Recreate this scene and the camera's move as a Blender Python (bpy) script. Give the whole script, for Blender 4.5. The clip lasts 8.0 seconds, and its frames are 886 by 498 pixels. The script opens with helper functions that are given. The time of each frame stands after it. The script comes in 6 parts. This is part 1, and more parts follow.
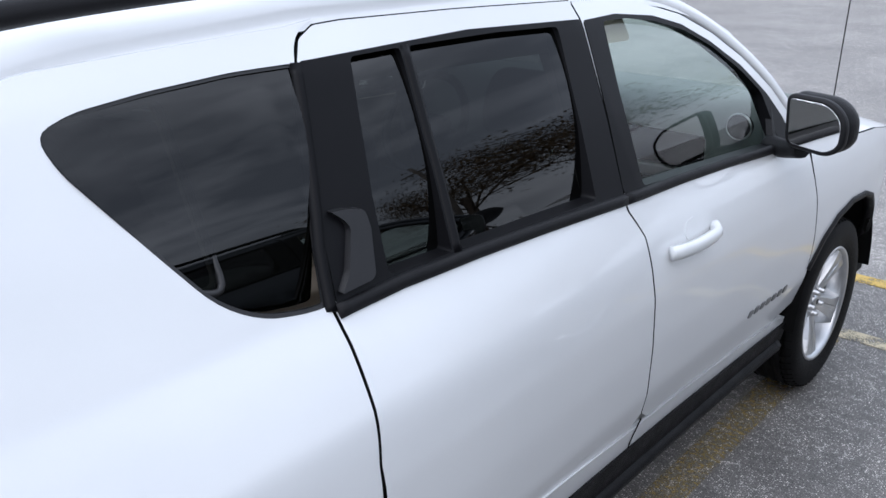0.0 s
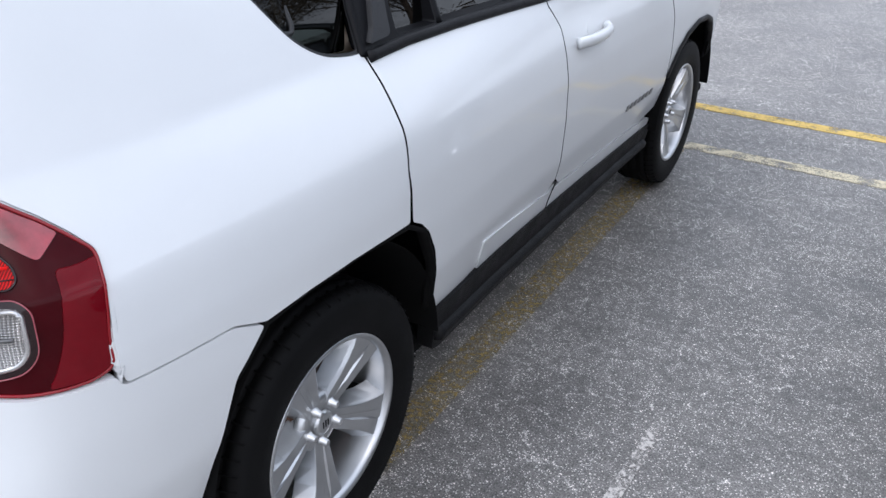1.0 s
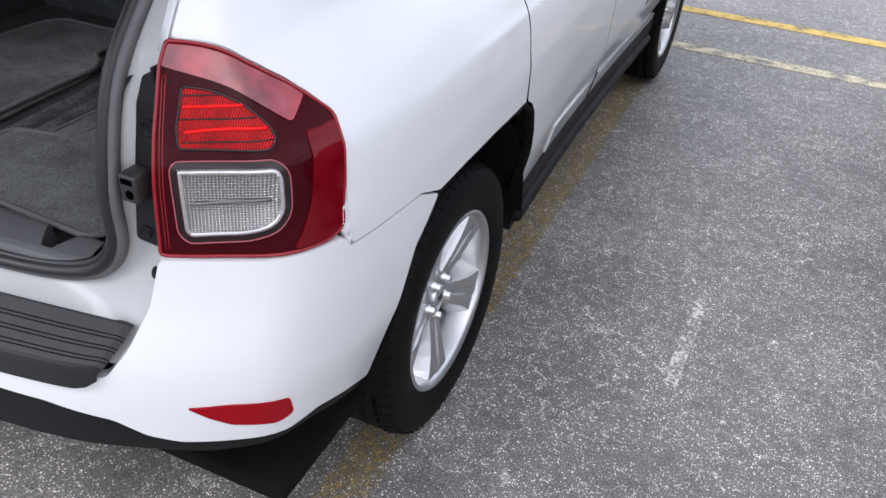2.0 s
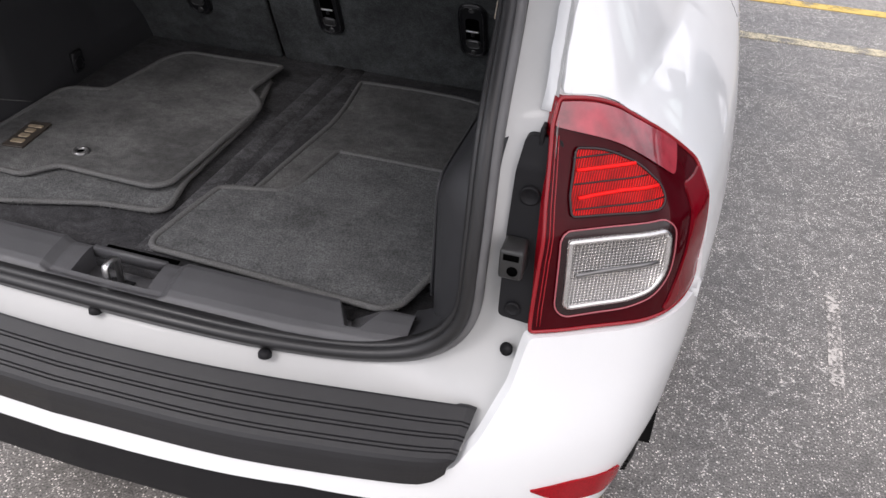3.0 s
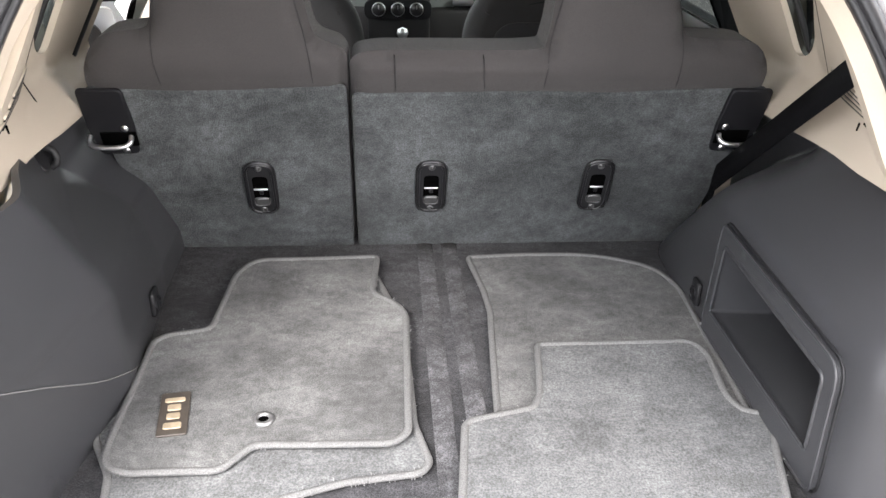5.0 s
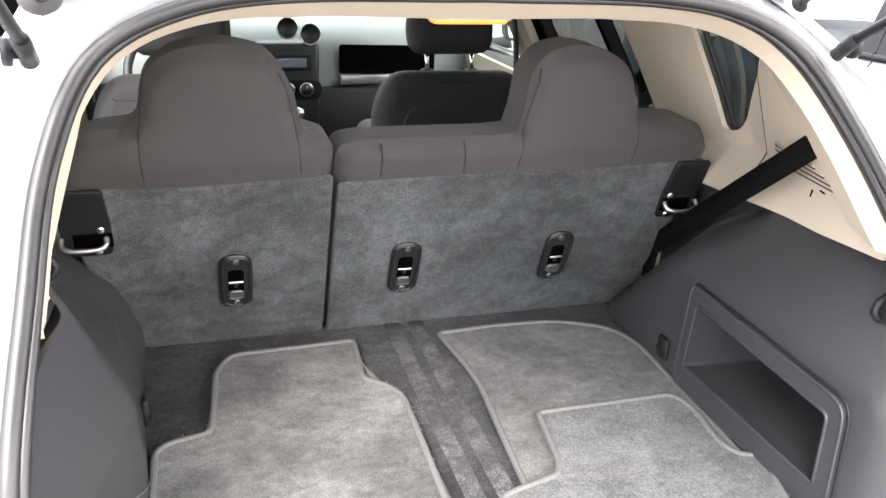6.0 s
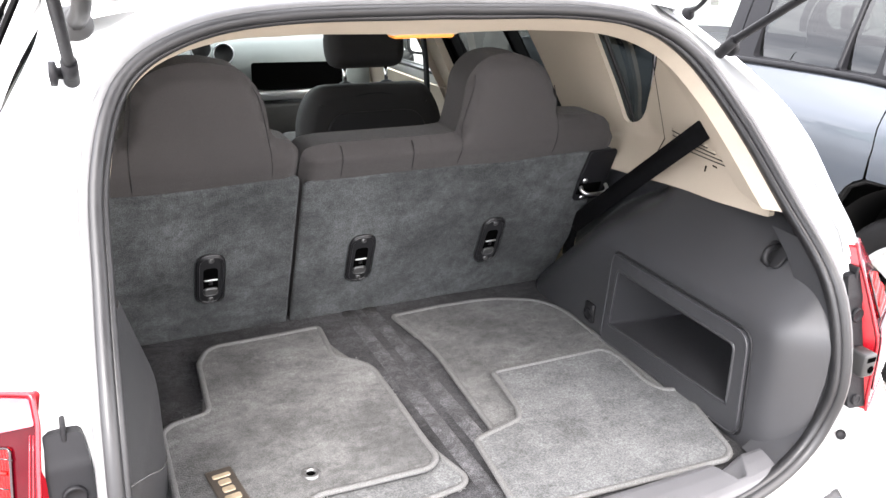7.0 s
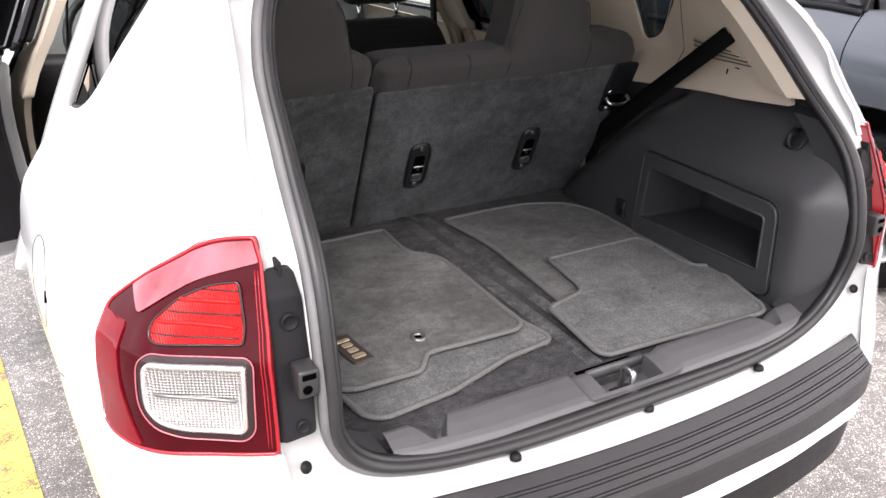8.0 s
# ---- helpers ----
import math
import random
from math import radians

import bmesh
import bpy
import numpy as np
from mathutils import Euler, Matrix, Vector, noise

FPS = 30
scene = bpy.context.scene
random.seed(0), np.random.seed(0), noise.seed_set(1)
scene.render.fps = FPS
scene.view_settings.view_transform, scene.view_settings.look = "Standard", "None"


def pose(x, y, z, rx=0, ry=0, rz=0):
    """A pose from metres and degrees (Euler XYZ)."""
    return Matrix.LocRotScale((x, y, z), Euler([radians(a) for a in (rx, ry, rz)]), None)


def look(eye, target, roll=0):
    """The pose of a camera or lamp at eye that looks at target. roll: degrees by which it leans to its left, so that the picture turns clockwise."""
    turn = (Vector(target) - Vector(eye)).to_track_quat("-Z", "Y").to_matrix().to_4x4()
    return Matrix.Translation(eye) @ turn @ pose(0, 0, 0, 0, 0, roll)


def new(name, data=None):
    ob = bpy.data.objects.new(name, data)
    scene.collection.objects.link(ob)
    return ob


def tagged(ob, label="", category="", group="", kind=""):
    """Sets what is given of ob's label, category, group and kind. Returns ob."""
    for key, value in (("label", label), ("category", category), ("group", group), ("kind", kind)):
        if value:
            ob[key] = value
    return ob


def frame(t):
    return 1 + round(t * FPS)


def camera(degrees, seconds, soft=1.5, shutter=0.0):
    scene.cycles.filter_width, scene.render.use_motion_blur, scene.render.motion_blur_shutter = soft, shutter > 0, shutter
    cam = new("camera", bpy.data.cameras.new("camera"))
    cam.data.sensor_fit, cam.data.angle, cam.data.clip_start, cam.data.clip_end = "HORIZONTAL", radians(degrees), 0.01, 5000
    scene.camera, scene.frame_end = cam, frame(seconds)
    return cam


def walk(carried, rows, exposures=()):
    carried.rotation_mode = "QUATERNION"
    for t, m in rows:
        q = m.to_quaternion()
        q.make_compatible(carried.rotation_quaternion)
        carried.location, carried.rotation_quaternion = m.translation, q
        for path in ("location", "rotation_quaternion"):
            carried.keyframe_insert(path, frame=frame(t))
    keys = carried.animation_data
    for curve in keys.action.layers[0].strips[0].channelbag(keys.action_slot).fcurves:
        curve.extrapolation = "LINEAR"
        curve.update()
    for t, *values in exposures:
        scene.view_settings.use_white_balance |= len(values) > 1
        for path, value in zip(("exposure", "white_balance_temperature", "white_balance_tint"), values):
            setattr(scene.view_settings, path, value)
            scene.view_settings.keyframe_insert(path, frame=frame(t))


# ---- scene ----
cam = camera(56.1, 8.0)
PATH = [
    (0, (1.741, 0.375, 1.729), (0.483, 1.749, 1.002), -0.5),
    (0.3, (1.820, 0.174, 1.723), (0.672, 1.604, 0.928), 0.6),
    (0.5, (1.85, 0.034, 1.701), (0.779, 1.498, 0.858), 0.8),
    (1, (1.816, -0.269, 1.634), (0.931, 1.249, 0.679), 1.2),
    (1.2, (1.763, -0.412, 1.614), (0.964, 1.121, 0.607), 1.9),
    (2.3, (1.244, -0.623, 1.578), (0.662, 0.919, 0.444), 4.1),
    (2.5, (1.091, -0.65, 1.575), (0.55, 0.903, 0.437), 4.0),
    (3, (0.791, -0.682, 1.581), (0.342, 0.896, 0.437), 2.9),
    (3.5, (0.493, -0.589, 1.541), (0.17, 1.019, 0.397), 1.8),
    (4, (0.247, -0.53, 1.547), (0.065, 1.124, 0.437), 1.2),
    (4.3, (0.090, -0.566, 1.573), (0.002, 1.124, 0.508), 1.3),
    (4.5, (0.007, -0.585, 1.599), (-0.018, 1.13, 0.571), 0.9),
    (5, (-0.1, -0.545, 1.616), (0.046, 1.221, 0.688), 1.4),
    (5.2, (-0.131, -0.529, 1.598), (0.068, 1.263, 0.733), 1.5),
    (6.3, (-0.489, -0.517, 1.665), (0.165, 1.211, 0.913), 2.88),
    (6.5, (-0.517, -0.552, 1.663), (0.171, 1.173, 0.925), 2.67),
    (7, (-0.622, -0.674, 1.674), (0.197, 0.988, 0.945), 2.1),
    (7.5, (-0.729, -0.82, 1.651), (0.148, 0.802, 0.877), 1.7),
    (7.8, (-0.855, -0.811, 1.618), (0.062, 0.784, 0.835), 1.8),
    (8, (-0.985, -0.775, 1.615), (-0.053, 0.796, 0.802), 1.5),
]
EXPOSURES = [(0.0, 0.48, 5800, 12), (1.2, 0.46, 5850, 12), (2.5, 0.62, 6300, 16), (3.0, 0.68, 6550, 16), (3.5, 0.86, 6500, 16), (4.0, 1.55, 6400, 16), (4.5, 2.60, 6650, 15), (5.2, 3.38, 6650, 13), (6.5, 3.54, 6750, 14), (7.2, 2.92, 6650, 15), (8.0, 1.82, 6750, 18)]
walk(cam, [(t, look(eye, target, roll)) for t, eye, target, roll in PATH], EXPOSURES)

# ---- world, sun, exposure
world = bpy.data.worlds.new("overcast_sky")
scene.world = world
world.use_nodes = True
_n, _l = world.node_tree.nodes, world.node_tree.links
_n.clear()
_sky = _n.new("ShaderNodeTexSky")
_sky.sky_type, _sky.sun_disc = "NISHITA", False
_sky.sun_elevation, _sky.sun_rotation = radians(45), radians(135)
_sky.air_density, _sky.dust_density, _sky.ozone_density = 1.0, 4.0, 1.0
_co = _n.new("ShaderNodeTexCoord")
_map = _n.new("ShaderNodeMapping")
_map.inputs["Scale"].default_value = (1.0, 1.0, 2.6)
_cl = _n.new("ShaderNodeTexNoise")
_cl.inputs["Scale"].default_value, _cl.inputs["Detail"].default_value, _cl.inputs["Roughness"].default_value = 2.2, 7.0, 0.58
_ramp = _n.new("ShaderNodeValToRGB")
_ramp.color_ramp.elements[0].position, _ramp.color_ramp.elements[1].position = 0.36, 0.68
_ramp.color_ramp.elements[0].color, _ramp.color_ramp.elements[1].color = (3.4, 3.6, 3.9, 1), (10.0, 10.2, 10.5, 1)
_mix = _n.new("ShaderNodeMix")
_mix.data_type = "RGBA"
_mix.inputs["Factor"].default_value = 0.82
_bg, _wo = _n.new("ShaderNodeBackground"), _n.new("ShaderNodeOutputWorld")
_bg.inputs["Strength"].default_value = 0.15
_l.new(_co.outputs["Generated"], _map.inputs["Vector"])
_l.new(_map.outputs["Vector"], _cl.inputs["Vector"])
_l.new(_cl.outputs["Fac"], _ramp.inputs["Fac"])
_l.new(_sky.outputs["Color"], _mix.inputs["A"])
_l.new(_ramp.outputs["Color"], _mix.inputs["B"])
_l.new(_mix.outputs["Result"], _bg.inputs["Color"])
_l.new(_bg.outputs["Background"], _wo.inputs["Surface"])

_sun = new("sun", bpy.data.lights.new("sun", "SUN"))
_sun.data.energy, _sun.data.angle, _sun.data.color = 1.5, radians(30), (1.0, 0.98, 0.95)
_sun.matrix_world = look((-4.5, -6, 8.2), (0, 0, 0))
# ---- body shell: plan line (x, y) from the rear middle round the corner to the nose, and how far it draws in with height
PLAN = np.array([(0, .0), (.30, .012), (.52, .050), (.66, .108), (.765, .172), (.842, .245), (.884, .36), (.904, .52), (.915, .72), (.919, .95),
                 (.912, 1.35), (.893, 1.8), (.885, 2.4), (.893, 3.0), (.905, 3.45), (.895, 3.8), (.85, 4.08), (.72, 4.28), (.45, 4.40), (0, 4.44)])
SIDE_Z = (.15, .28, .38, .44, .50, .60, .75, .88, .96, 1.02, 1.06, 1.10, 1.14, 1.30, 1.50, 1.60)
SIDE_D = (.12, .085, .062, .050, .036, .012, .0, .0, .012, .030, .046, .066, .090, .170, .280, .350)
REAR_Z = (.15, .24, .32, .40, .50, .60, .66, .70, .76, .83, .87, 1.00, 1.17, 1.29, 1.40, 1.51, 1.60, 1.66)
REAR_D = (.16, .090, .045, .018, .0, .0, .004, .014, .034, .048, .054, .072, .125, .235, .36, .50, .60, .66)


def spline(points, n):
    """Points along a smooth line through the given ones, n to a stretch."""
    q = np.vstack([2 * points[0] - points[1], points, 2 * points[-1] - points[-2]])
    t = np.linspace(0, 1, n, endpoint=False)[:, None]
    out = [.5 * (2 * b + (c - a) * t + (2 * a - 5 * b + 4 * c - d) * t**2 + (3 * b - a - 3 * c + d) * t**3) for a, b, c, d in zip(q, q[1:], q[2:], q[3:])]
    return np.vstack([*out, points[-1:]])


_line = spline(PLAN, 24)
_line[0, 0] = _line[-1, 0] = 0
_along = np.r_[0, np.cumsum(np.hypot(*np.diff(_line, axis=0).T))]
_way = np.gradient(_line, _along, axis=0)
_way /= np.hypot(*_way.T)[:, None]
_k = np.ones(25) / 25
_out = np.stack([np.convolve(np.pad(_way[:, 1], 12, mode="edge"), _k, "valid"), -np.convolve(np.pad(_way[:, 0], 12, mode="edge"), _k, "valid")], 1)
_out /= np.hypot(*_out.T)[:, None]
# above the belt the corner turns more softly
_kw = np.hanning(111)
_kw /= _kw.sum()
_soft_out = np.stack([np.convolve(np.pad(_out[:, k], 55, mode="edge"), _kw, "valid") for k in (0, 1)], 1)
_soft_out /= np.hypot(*_soft_out.T)[:, None]
_fine = np.linspace(.1, 1.7, 321)


def _soft(z, d):
    v = np.interp(_fine, z, d)
    k = np.hanning(13)
    return np.convolve(np.pad(v, 6, mode="edge"), k / k.sum(), "valid")


_side, _rear = _soft(SIDE_Z, SIDE_D), _soft(REAR_Z, REAR_D)


def shell(s, z, inset=0.0):
    """The place on the right-hand shell at s metres along the plan line and height z."""
    s, z = np.asarray(s, float), np.asarray(z, float)
    x, y = np.interp(s, _along, _line[:, 0]), np.interp(s, _along, _line[:, 1])
    up = np.clip((z - 1.10) / .24, 0, 1)
    up = up * up * (3 - 2 * up) * np.clip((2.2 - s) / .5, 0, 1)
    nx = np.interp(s, _along, _out[:, 0]) * (1 - up) + np.interp(s, _along, _soft_out[:, 0]) * up
    ny = np.interp(s, _along, _out[:, 1]) * (1 - up) + np.interp(s, _along, _soft_out[:, 1]) * up
    w = np.clip(nx, 0, 1) ** 2
    d = w * np.interp(z, _fine, _side) + (1 - w) * np.interp(z, _fine, _rear) + inset
    d = d + w * .045 * np.clip((2.1 - y) / .9, 0, 1) * np.clip((z - 1.0) / .15, 0, 1)
    return np.stack([x - nx * d, y - ny * d, z], -1)


def at_y(y):
    """The plan line's s where the side reaches y."""
    k = np.searchsorted(_along, 0.9)
    e = np.searchsorted(_along, _along[-1] - .95)
    return np.interp(y, _line[k:e, 1], _along[k:e])


# ---- materials
def material(name, color, rough=0.5, metal=0.0, coat=0.0, spec=0.5, mottle=0.0, mscale=6.0, grain=0.0, gscale=400.0, bump=0.0, bscale=400.0, emit=None, sheen=0.0, clear=0.0, vary=0.0, rvary=0.0):
    """A surface with variation at two scales: broad mottle and fine grain, and a fine relief."""
    m = bpy.data.materials.new(name)
    m.use_nodes = True
    n, l = m.node_tree.nodes, m.node_tree.links
    b = n["Principled BSDF"]
    b.inputs["Roughness"].default_value, b.inputs["Metallic"].default_value = rough, metal
    b.inputs["Coat Weight"].default_value, b.inputs["Coat Roughness"].default_value = coat, 0.03
    b.inputs["Specular IOR Level"].default_value = spec
    b.inputs["Sheen Weight"].default_value = sheen
    b.inputs["Transmission Weight"].default_value = clear
    b.inputs["Base Color"].default_value = (*color, 1)
    co = n.new("ShaderNodeTexCoord")
    last = None
    for amount, size, detail in ((mottle, mscale, 5.0), (grain, gscale, 2.0)):
        if not amount:
            continue
        t = n.new("ShaderNodeTexNoise")
        t.inputs["Scale"].default_value, t.inputs["Detail"].default_value, t.inputs["Roughness"].default_value = size, detail, 0.6
        l.new(co.outputs["Object"], t.inputs["Vector"])
        r = n.new("ShaderNodeMapRange")
        r.inputs["From Min"].default_value, r.inputs["From Max"].default_value = 0.3, 0.7
        r.inputs["To Min"].default_value, r.inputs["To Max"].default_value = 1 - amount, 1 + amount
        l.new(t.outputs["Fac"], r.inputs["Value"])
        x = n.new("ShaderNodeMix")
        x.data_type, x.blend_type = "RGBA", "MULTIPLY"
        x.inputs["Factor"].default_value = 1.0
        x.inputs["A"].default_value = (*color, 1)
        if last:
            l.new(last.outputs["Result"], x.inputs["A"])
        l.new(r.outputs["Result"], x.inputs["B"])
        if rvary and size == mscale:
            rr = n.new("ShaderNodeMapRange")
            rr.inputs["From Min"].default_value, rr.inputs["From Max"].default_value = 0.3, 0.7
            rr.inputs["To Min"].default_value, rr.inputs["To Max"].default_value = rough - rvary, rough + rvary
            l.new(t.outputs["Fac"], rr.inputs["Value"])
            l.new(rr.outputs["Result"], b.inputs["Roughness"])
        last = x
    if last:
        l.new(last.outputs["Result"], b.inputs["Base Color"])
    if bump:
        t = n.new("ShaderNodeTexNoise")
        t.inputs["Scale"].default_value, t.inputs["Detail"].default_value = bscale, 3.0
        l.new(co.outputs["Object"], t.inputs["Vector"])
        u = n.new("ShaderNodeBump")
        u.inputs["Strength"].default_value, u.inputs["Distance"].default_value = bump, 0.002
        l.new(t.outputs["Fac"], u.inputs["Height"])
        l.new(u.outputs["Normal"], b.inputs["Normal"])
    if emit:
        b.inputs["Emission Color"].default_value = (*emit[0], 1)
        b.inputs["Emission Strength"].default_value = emit[1]
    return m


WHITE = material("white_paint", (0.77, 0.785, 0.79), 0.32, coat=0.9, mottle=0.012, mscale=3.0, grain=0.01, gscale=900)
# the body's white, darkened for the shade under the raised tailgate
JAMB = material("shaded_white_paint", (0.47, 0.475, 0.47), 0.45, coat=0.25, mottle=0.03, mscale=7.0)
SLATE = material("slate_blue_paint", (0.050, 0.058, 0.069), 0.32, metal=0.3, coat=0.5, mottle=0.02, mscale=3.0)
TRIM = material("black_plastic", (0.0085, 0.0085, 0.0098), 0.50, spec=0.20, mottle=0.12, mscale=9, grain=0.1, gscale=700, bump=0.25, bscale=1400, rvary=0.06)
PAD = material("step_pad_rubber", (0.015, 0.015, 0.0165), 0.40, spec=0.38, mottle=0.12, mscale=9, grain=0.12, gscale=800, bump=0.25, bscale=1400, rvary=0.06)
PILLAR = material("black_film", (0.005, 0.005, 0.006), 0.40, spec=0.14, mottle=0.08, mscale=5, rvary=0.05)
CLAD = material("charcoal_cladding", (0.007, 0.007, 0.008), 0.55, spec=0.20, mottle=0.15, mscale=12, grain=0.1, gscale=600, bump=0.3, bscale=900, rvary=0.08)
SEAL_GREY = material("light_grey_rubber", (0.11, 0.11, 0.112), 0.55, mottle=0.2, mscale=12, bump=0.1, bscale=500)
SEAL = material("rubber_seal", (0.016, 0.016, 0.017), 0.42, spec=0.5, mottle=0.15, mscale=15, bump=0.1, bscale=500, rvary=0.08)
TYRE = material("tyre_rubber", (0.0045, 0.0045, 0.0048), 0.62, spec=0.14, mottle=0.25, mscale=14, grain=0.15, gscale=300, bump=0.3, bscale=500)
WELL = material("wheel_well_liner", (0.004, 0.004, 0.004), 0.9, spec=0.15, mottle=0.2, mscale=10)
ALLOY = material("silver_alloy", (0.58, 0.59, 0.60), 0.30, metal=0.9, coat=0.3, mottle=0.05, mscale=20)
STEEL = material("bright_steel", (0.72, 0.72, 0.72), 0.32, metal=1.0, mottle=0.06, mscale=30)
DULL = material("dull_metal", (0.20, 0.20, 0.20), 0.35, metal=0.7, mottle=0.1, mscale=40)
CHROME = material("chrome", (0.8, 0.8, 0.8), 0.08, metal=1.0)
DISC = material("brake_disc", (0.16, 0.09, 0.06), 0.6, metal=0.5, mottle=0.4, mscale=25)
PANEL = material("cargo_plastic", (0.034, 0.0345, 0.0372), 0.35, mottle=0.07, mscale=5, grain=0.12, gscale=900, bump=0.20, bscale=1700, rvary=0.02)
SCUFF = material("sill_plastic", (0.070, 0.070, 0.074), 0.36, mottle=0.10, mscale=9, grain=0.1, gscale=900, bump=0.3, bscale=1500, rvary=0.03)
BEIGE = material("beige_trim", (0.46, 0.398, 0.318), 0.6, mottle=0.04, mscale=6, grain=0.04, gscale=700, bump=0.2, bscale=1500)
LINER = material("beige_headliner", (0.44, 0.38, 0.305), 0.9, mottle=0.04, mscale=8, grain=0.06, gscale=500, bump=0.3, bscale=900)
CLOTH = material("charcoal_seat_cloth", (0.030, 0.027, 0.0262), 0.85, mottle=0.10, mscale=7, grain=0.22, gscale=700, bump=0.4, bscale=1100, sheen=0.08)
CLOTH_BLACK = material("black_seat_cloth", (0.011, 0.0105, 0.0105), 0.8, mottle=0.10, mscale=7, grain=0.2, gscale=700, bump=0.4, bscale=1100)
LUG = material("grey_lug_plastic", (0.022, 0.022, 0.022), 0.45, mottle=0.12, mscale=30, bump=0.15, bscale=900)
DASH = material("grey_dash", (0.15, 0.165, 0.16), 0.6, mottle=0.05, mscale=6, bump=0.2, bscale=1200)
DARK = material("dark_interior", (0.008, 0.008, 0.009), 0.55, spec=0.4, mottle=0.15, mscale=9, bump=0.2, bscale=1200)
BELT = material("belt_webbing", (0.0030, 0.0030, 0.0036), 0.6, spec=0.10, grain=0.3, gscale=900, bump=0.5, bscale=1500)
BIND = material("mat_binding", (0.108, 0.108, 0.107), 0.85, grain=0.35, gscale=500, bump=0.9, bscale=420)
THREAD = material("loose_thread", (0.17, 0.17, 0.168), 0.9)
BADGE = material("badge_plate", (0.05, 0.042, 0.035), 0.4, mottle=0.2, mscale=60)
GOLD = material("brass_letters", (0.50, 0.41, 0.29), 0.40, metal=0.5, mottle=0.2, mscale=60)
RIM_RED = material("red_lens_edge", (0.26, 0.004, 0.010), 0.25, coat=0.15)
LENS_DARK = material("smoked_red_lens", (0.044, 0.0008, 0.0030), 0.10, coat=0.10, spec=0.08, mottle=0.2, mscale=14)
# sky reflected on the lens's upper slope, put into a rose base colour
LENS_SKY_SHEEN = material("lens_sky_sheen", (0.33, 0.030, 0.044), 0.10, coat=1.0, spec=0.6, mottle=0.55, mscale=16)
LENS_SIDE = material("deep_red_side_lens", (0.15, 0.002, 0.007), 0.10, coat=0.25, spec=0.12, mottle=0.12, mscale=25)
GLOSS = material("glossy_black_plastic", (0.012, 0.012, 0.013), 0.30, spec=0.5, mottle=0.1, mscale=40)
SATIN = material("satin_black_metal", (0.10, 0.10, 0.10), 0.28, metal=0.6, mottle=0.1, mscale=60)
# solid black, standing in for the shade inside slots, holes and recesses
HOLE = material("recess_black", (0.0015, 0.0015, 0.0015), 1.0, spec=0.0)


def nodes_of(name):
    m = bpy.data.materials.new(name)
    m.use_nodes = True
    return m, m.node_tree.nodes, m.node_tree.links, m.node_tree.nodes["Principled BSDF"]


def carpet(name, color, tuft, pile, brush, brush_scale, sheen=0.3):
    """Cut pile: fine tufts, streaks where the pile was brushed the other way, and broad soiled patches."""
    m, n, l, b = nodes_of(name)
    b.inputs["Roughness"].default_value, b.inputs["Sheen Weight"].default_value = 0.95, sheen
    b.inputs["Sheen Roughness"].default_value = 0.6
    b.inputs["Specular IOR Level"].default_value = 0.1
    co = n.new("ShaderNodeTexCoord")
    turn = n.new("ShaderNodeMapping")
    turn.inputs["Rotation"].default_value = (0.4, 0.2, 0.7)
    turn.inputs["Scale"].default_value = (1.0, 1.9, 1.4)
    l.new(co.outputs["Object"], turn.inputs["Vector"])
    fine, broad, streak, mid = (n.new("ShaderNodeTexNoise") for _ in range(4))
    for t, scale, detail, rough in ((fine, tuft, 2, 0.6), (broad, brush_scale, 6, 0.62), (streak, brush_scale * 2.2, 5, 0.6), (mid, brush_scale * 14, 4, 0.65)):
        t.inputs["Scale"].default_value, t.inputs["Detail"].default_value, t.inputs["Roughness"].default_value = scale, detail, rough
        l.new(co.outputs["Object"], t.inputs["Vector"])
    l.new(turn.outputs["Vector"], streak.inputs["Vector"])
    streak.inputs["Distortion"].default_value = 1.2
    last = None
    for t, amount in ((fine, pile), (broad, brush), (streak, brush * 0.55), (mid, brush * 0.45)):
        r = n.new("ShaderNodeMapRange")
        r.inputs["From Min"].default_value, r.inputs["From Max"].default_value = 0.34, 0.66
        r.inputs["To Min"].default_value, r.inputs["To Max"].default_value = 1 - amount, 1 + amount
        l.new(t.outputs["Fac"], r.inputs["Value"])
        if last is None:
            last = r.outputs["Result"]
            continue
        x = n.new("ShaderNodeMath")
        x.operation = "MULTIPLY"
        l.new(last, x.inputs[0])
        l.new(r.outputs["Result"], x.inputs[1])
        last = x.outputs[0]
    v = n.new("ShaderNodeVectorMath")
    v.operation = "SCALE"
    v.inputs[0].default_value = color
    l.new(last, v.inputs["Scale"])
    l.new(v.outputs[0], b.inputs["Base Color"])
    u = n.new("ShaderNodeBump")
    u.inputs["Strength"].default_value, u.inputs["Distance"].default_value = 0.8, 0.0025
    l.new(fine.outputs["Fac"], u.inputs["Height"])
    l.new(u.outputs["Normal"], b.inputs["Normal"])
    return m


CARPET = carpet("cargo_carpet", (0.026, 0.026, 0.028), 420, 0.60, 0.60, 6, 0.06)
CARPET_WORN = carpet("rubbed_cargo_carpet", (0.052, 0.052, 0.055), 420, 0.60, 0.60, 7, 0.06)
SEATBACK = carpet("seat_back_carpet", (0.046, 0.0495, 0.0500), 380, 0.32, 0.42, 4.5, 0.06)
MAT = carpet("mat_carpet", (0.086, 0.0865, 0.0855), 420, 0.32, 0.40, 5.5, 0.08)
MAT_UNDER = carpet("rubbed_mat_carpet", (0.090, 0.0925, 0.0935), 300, 0.36, 0.30, 8, 0.08)


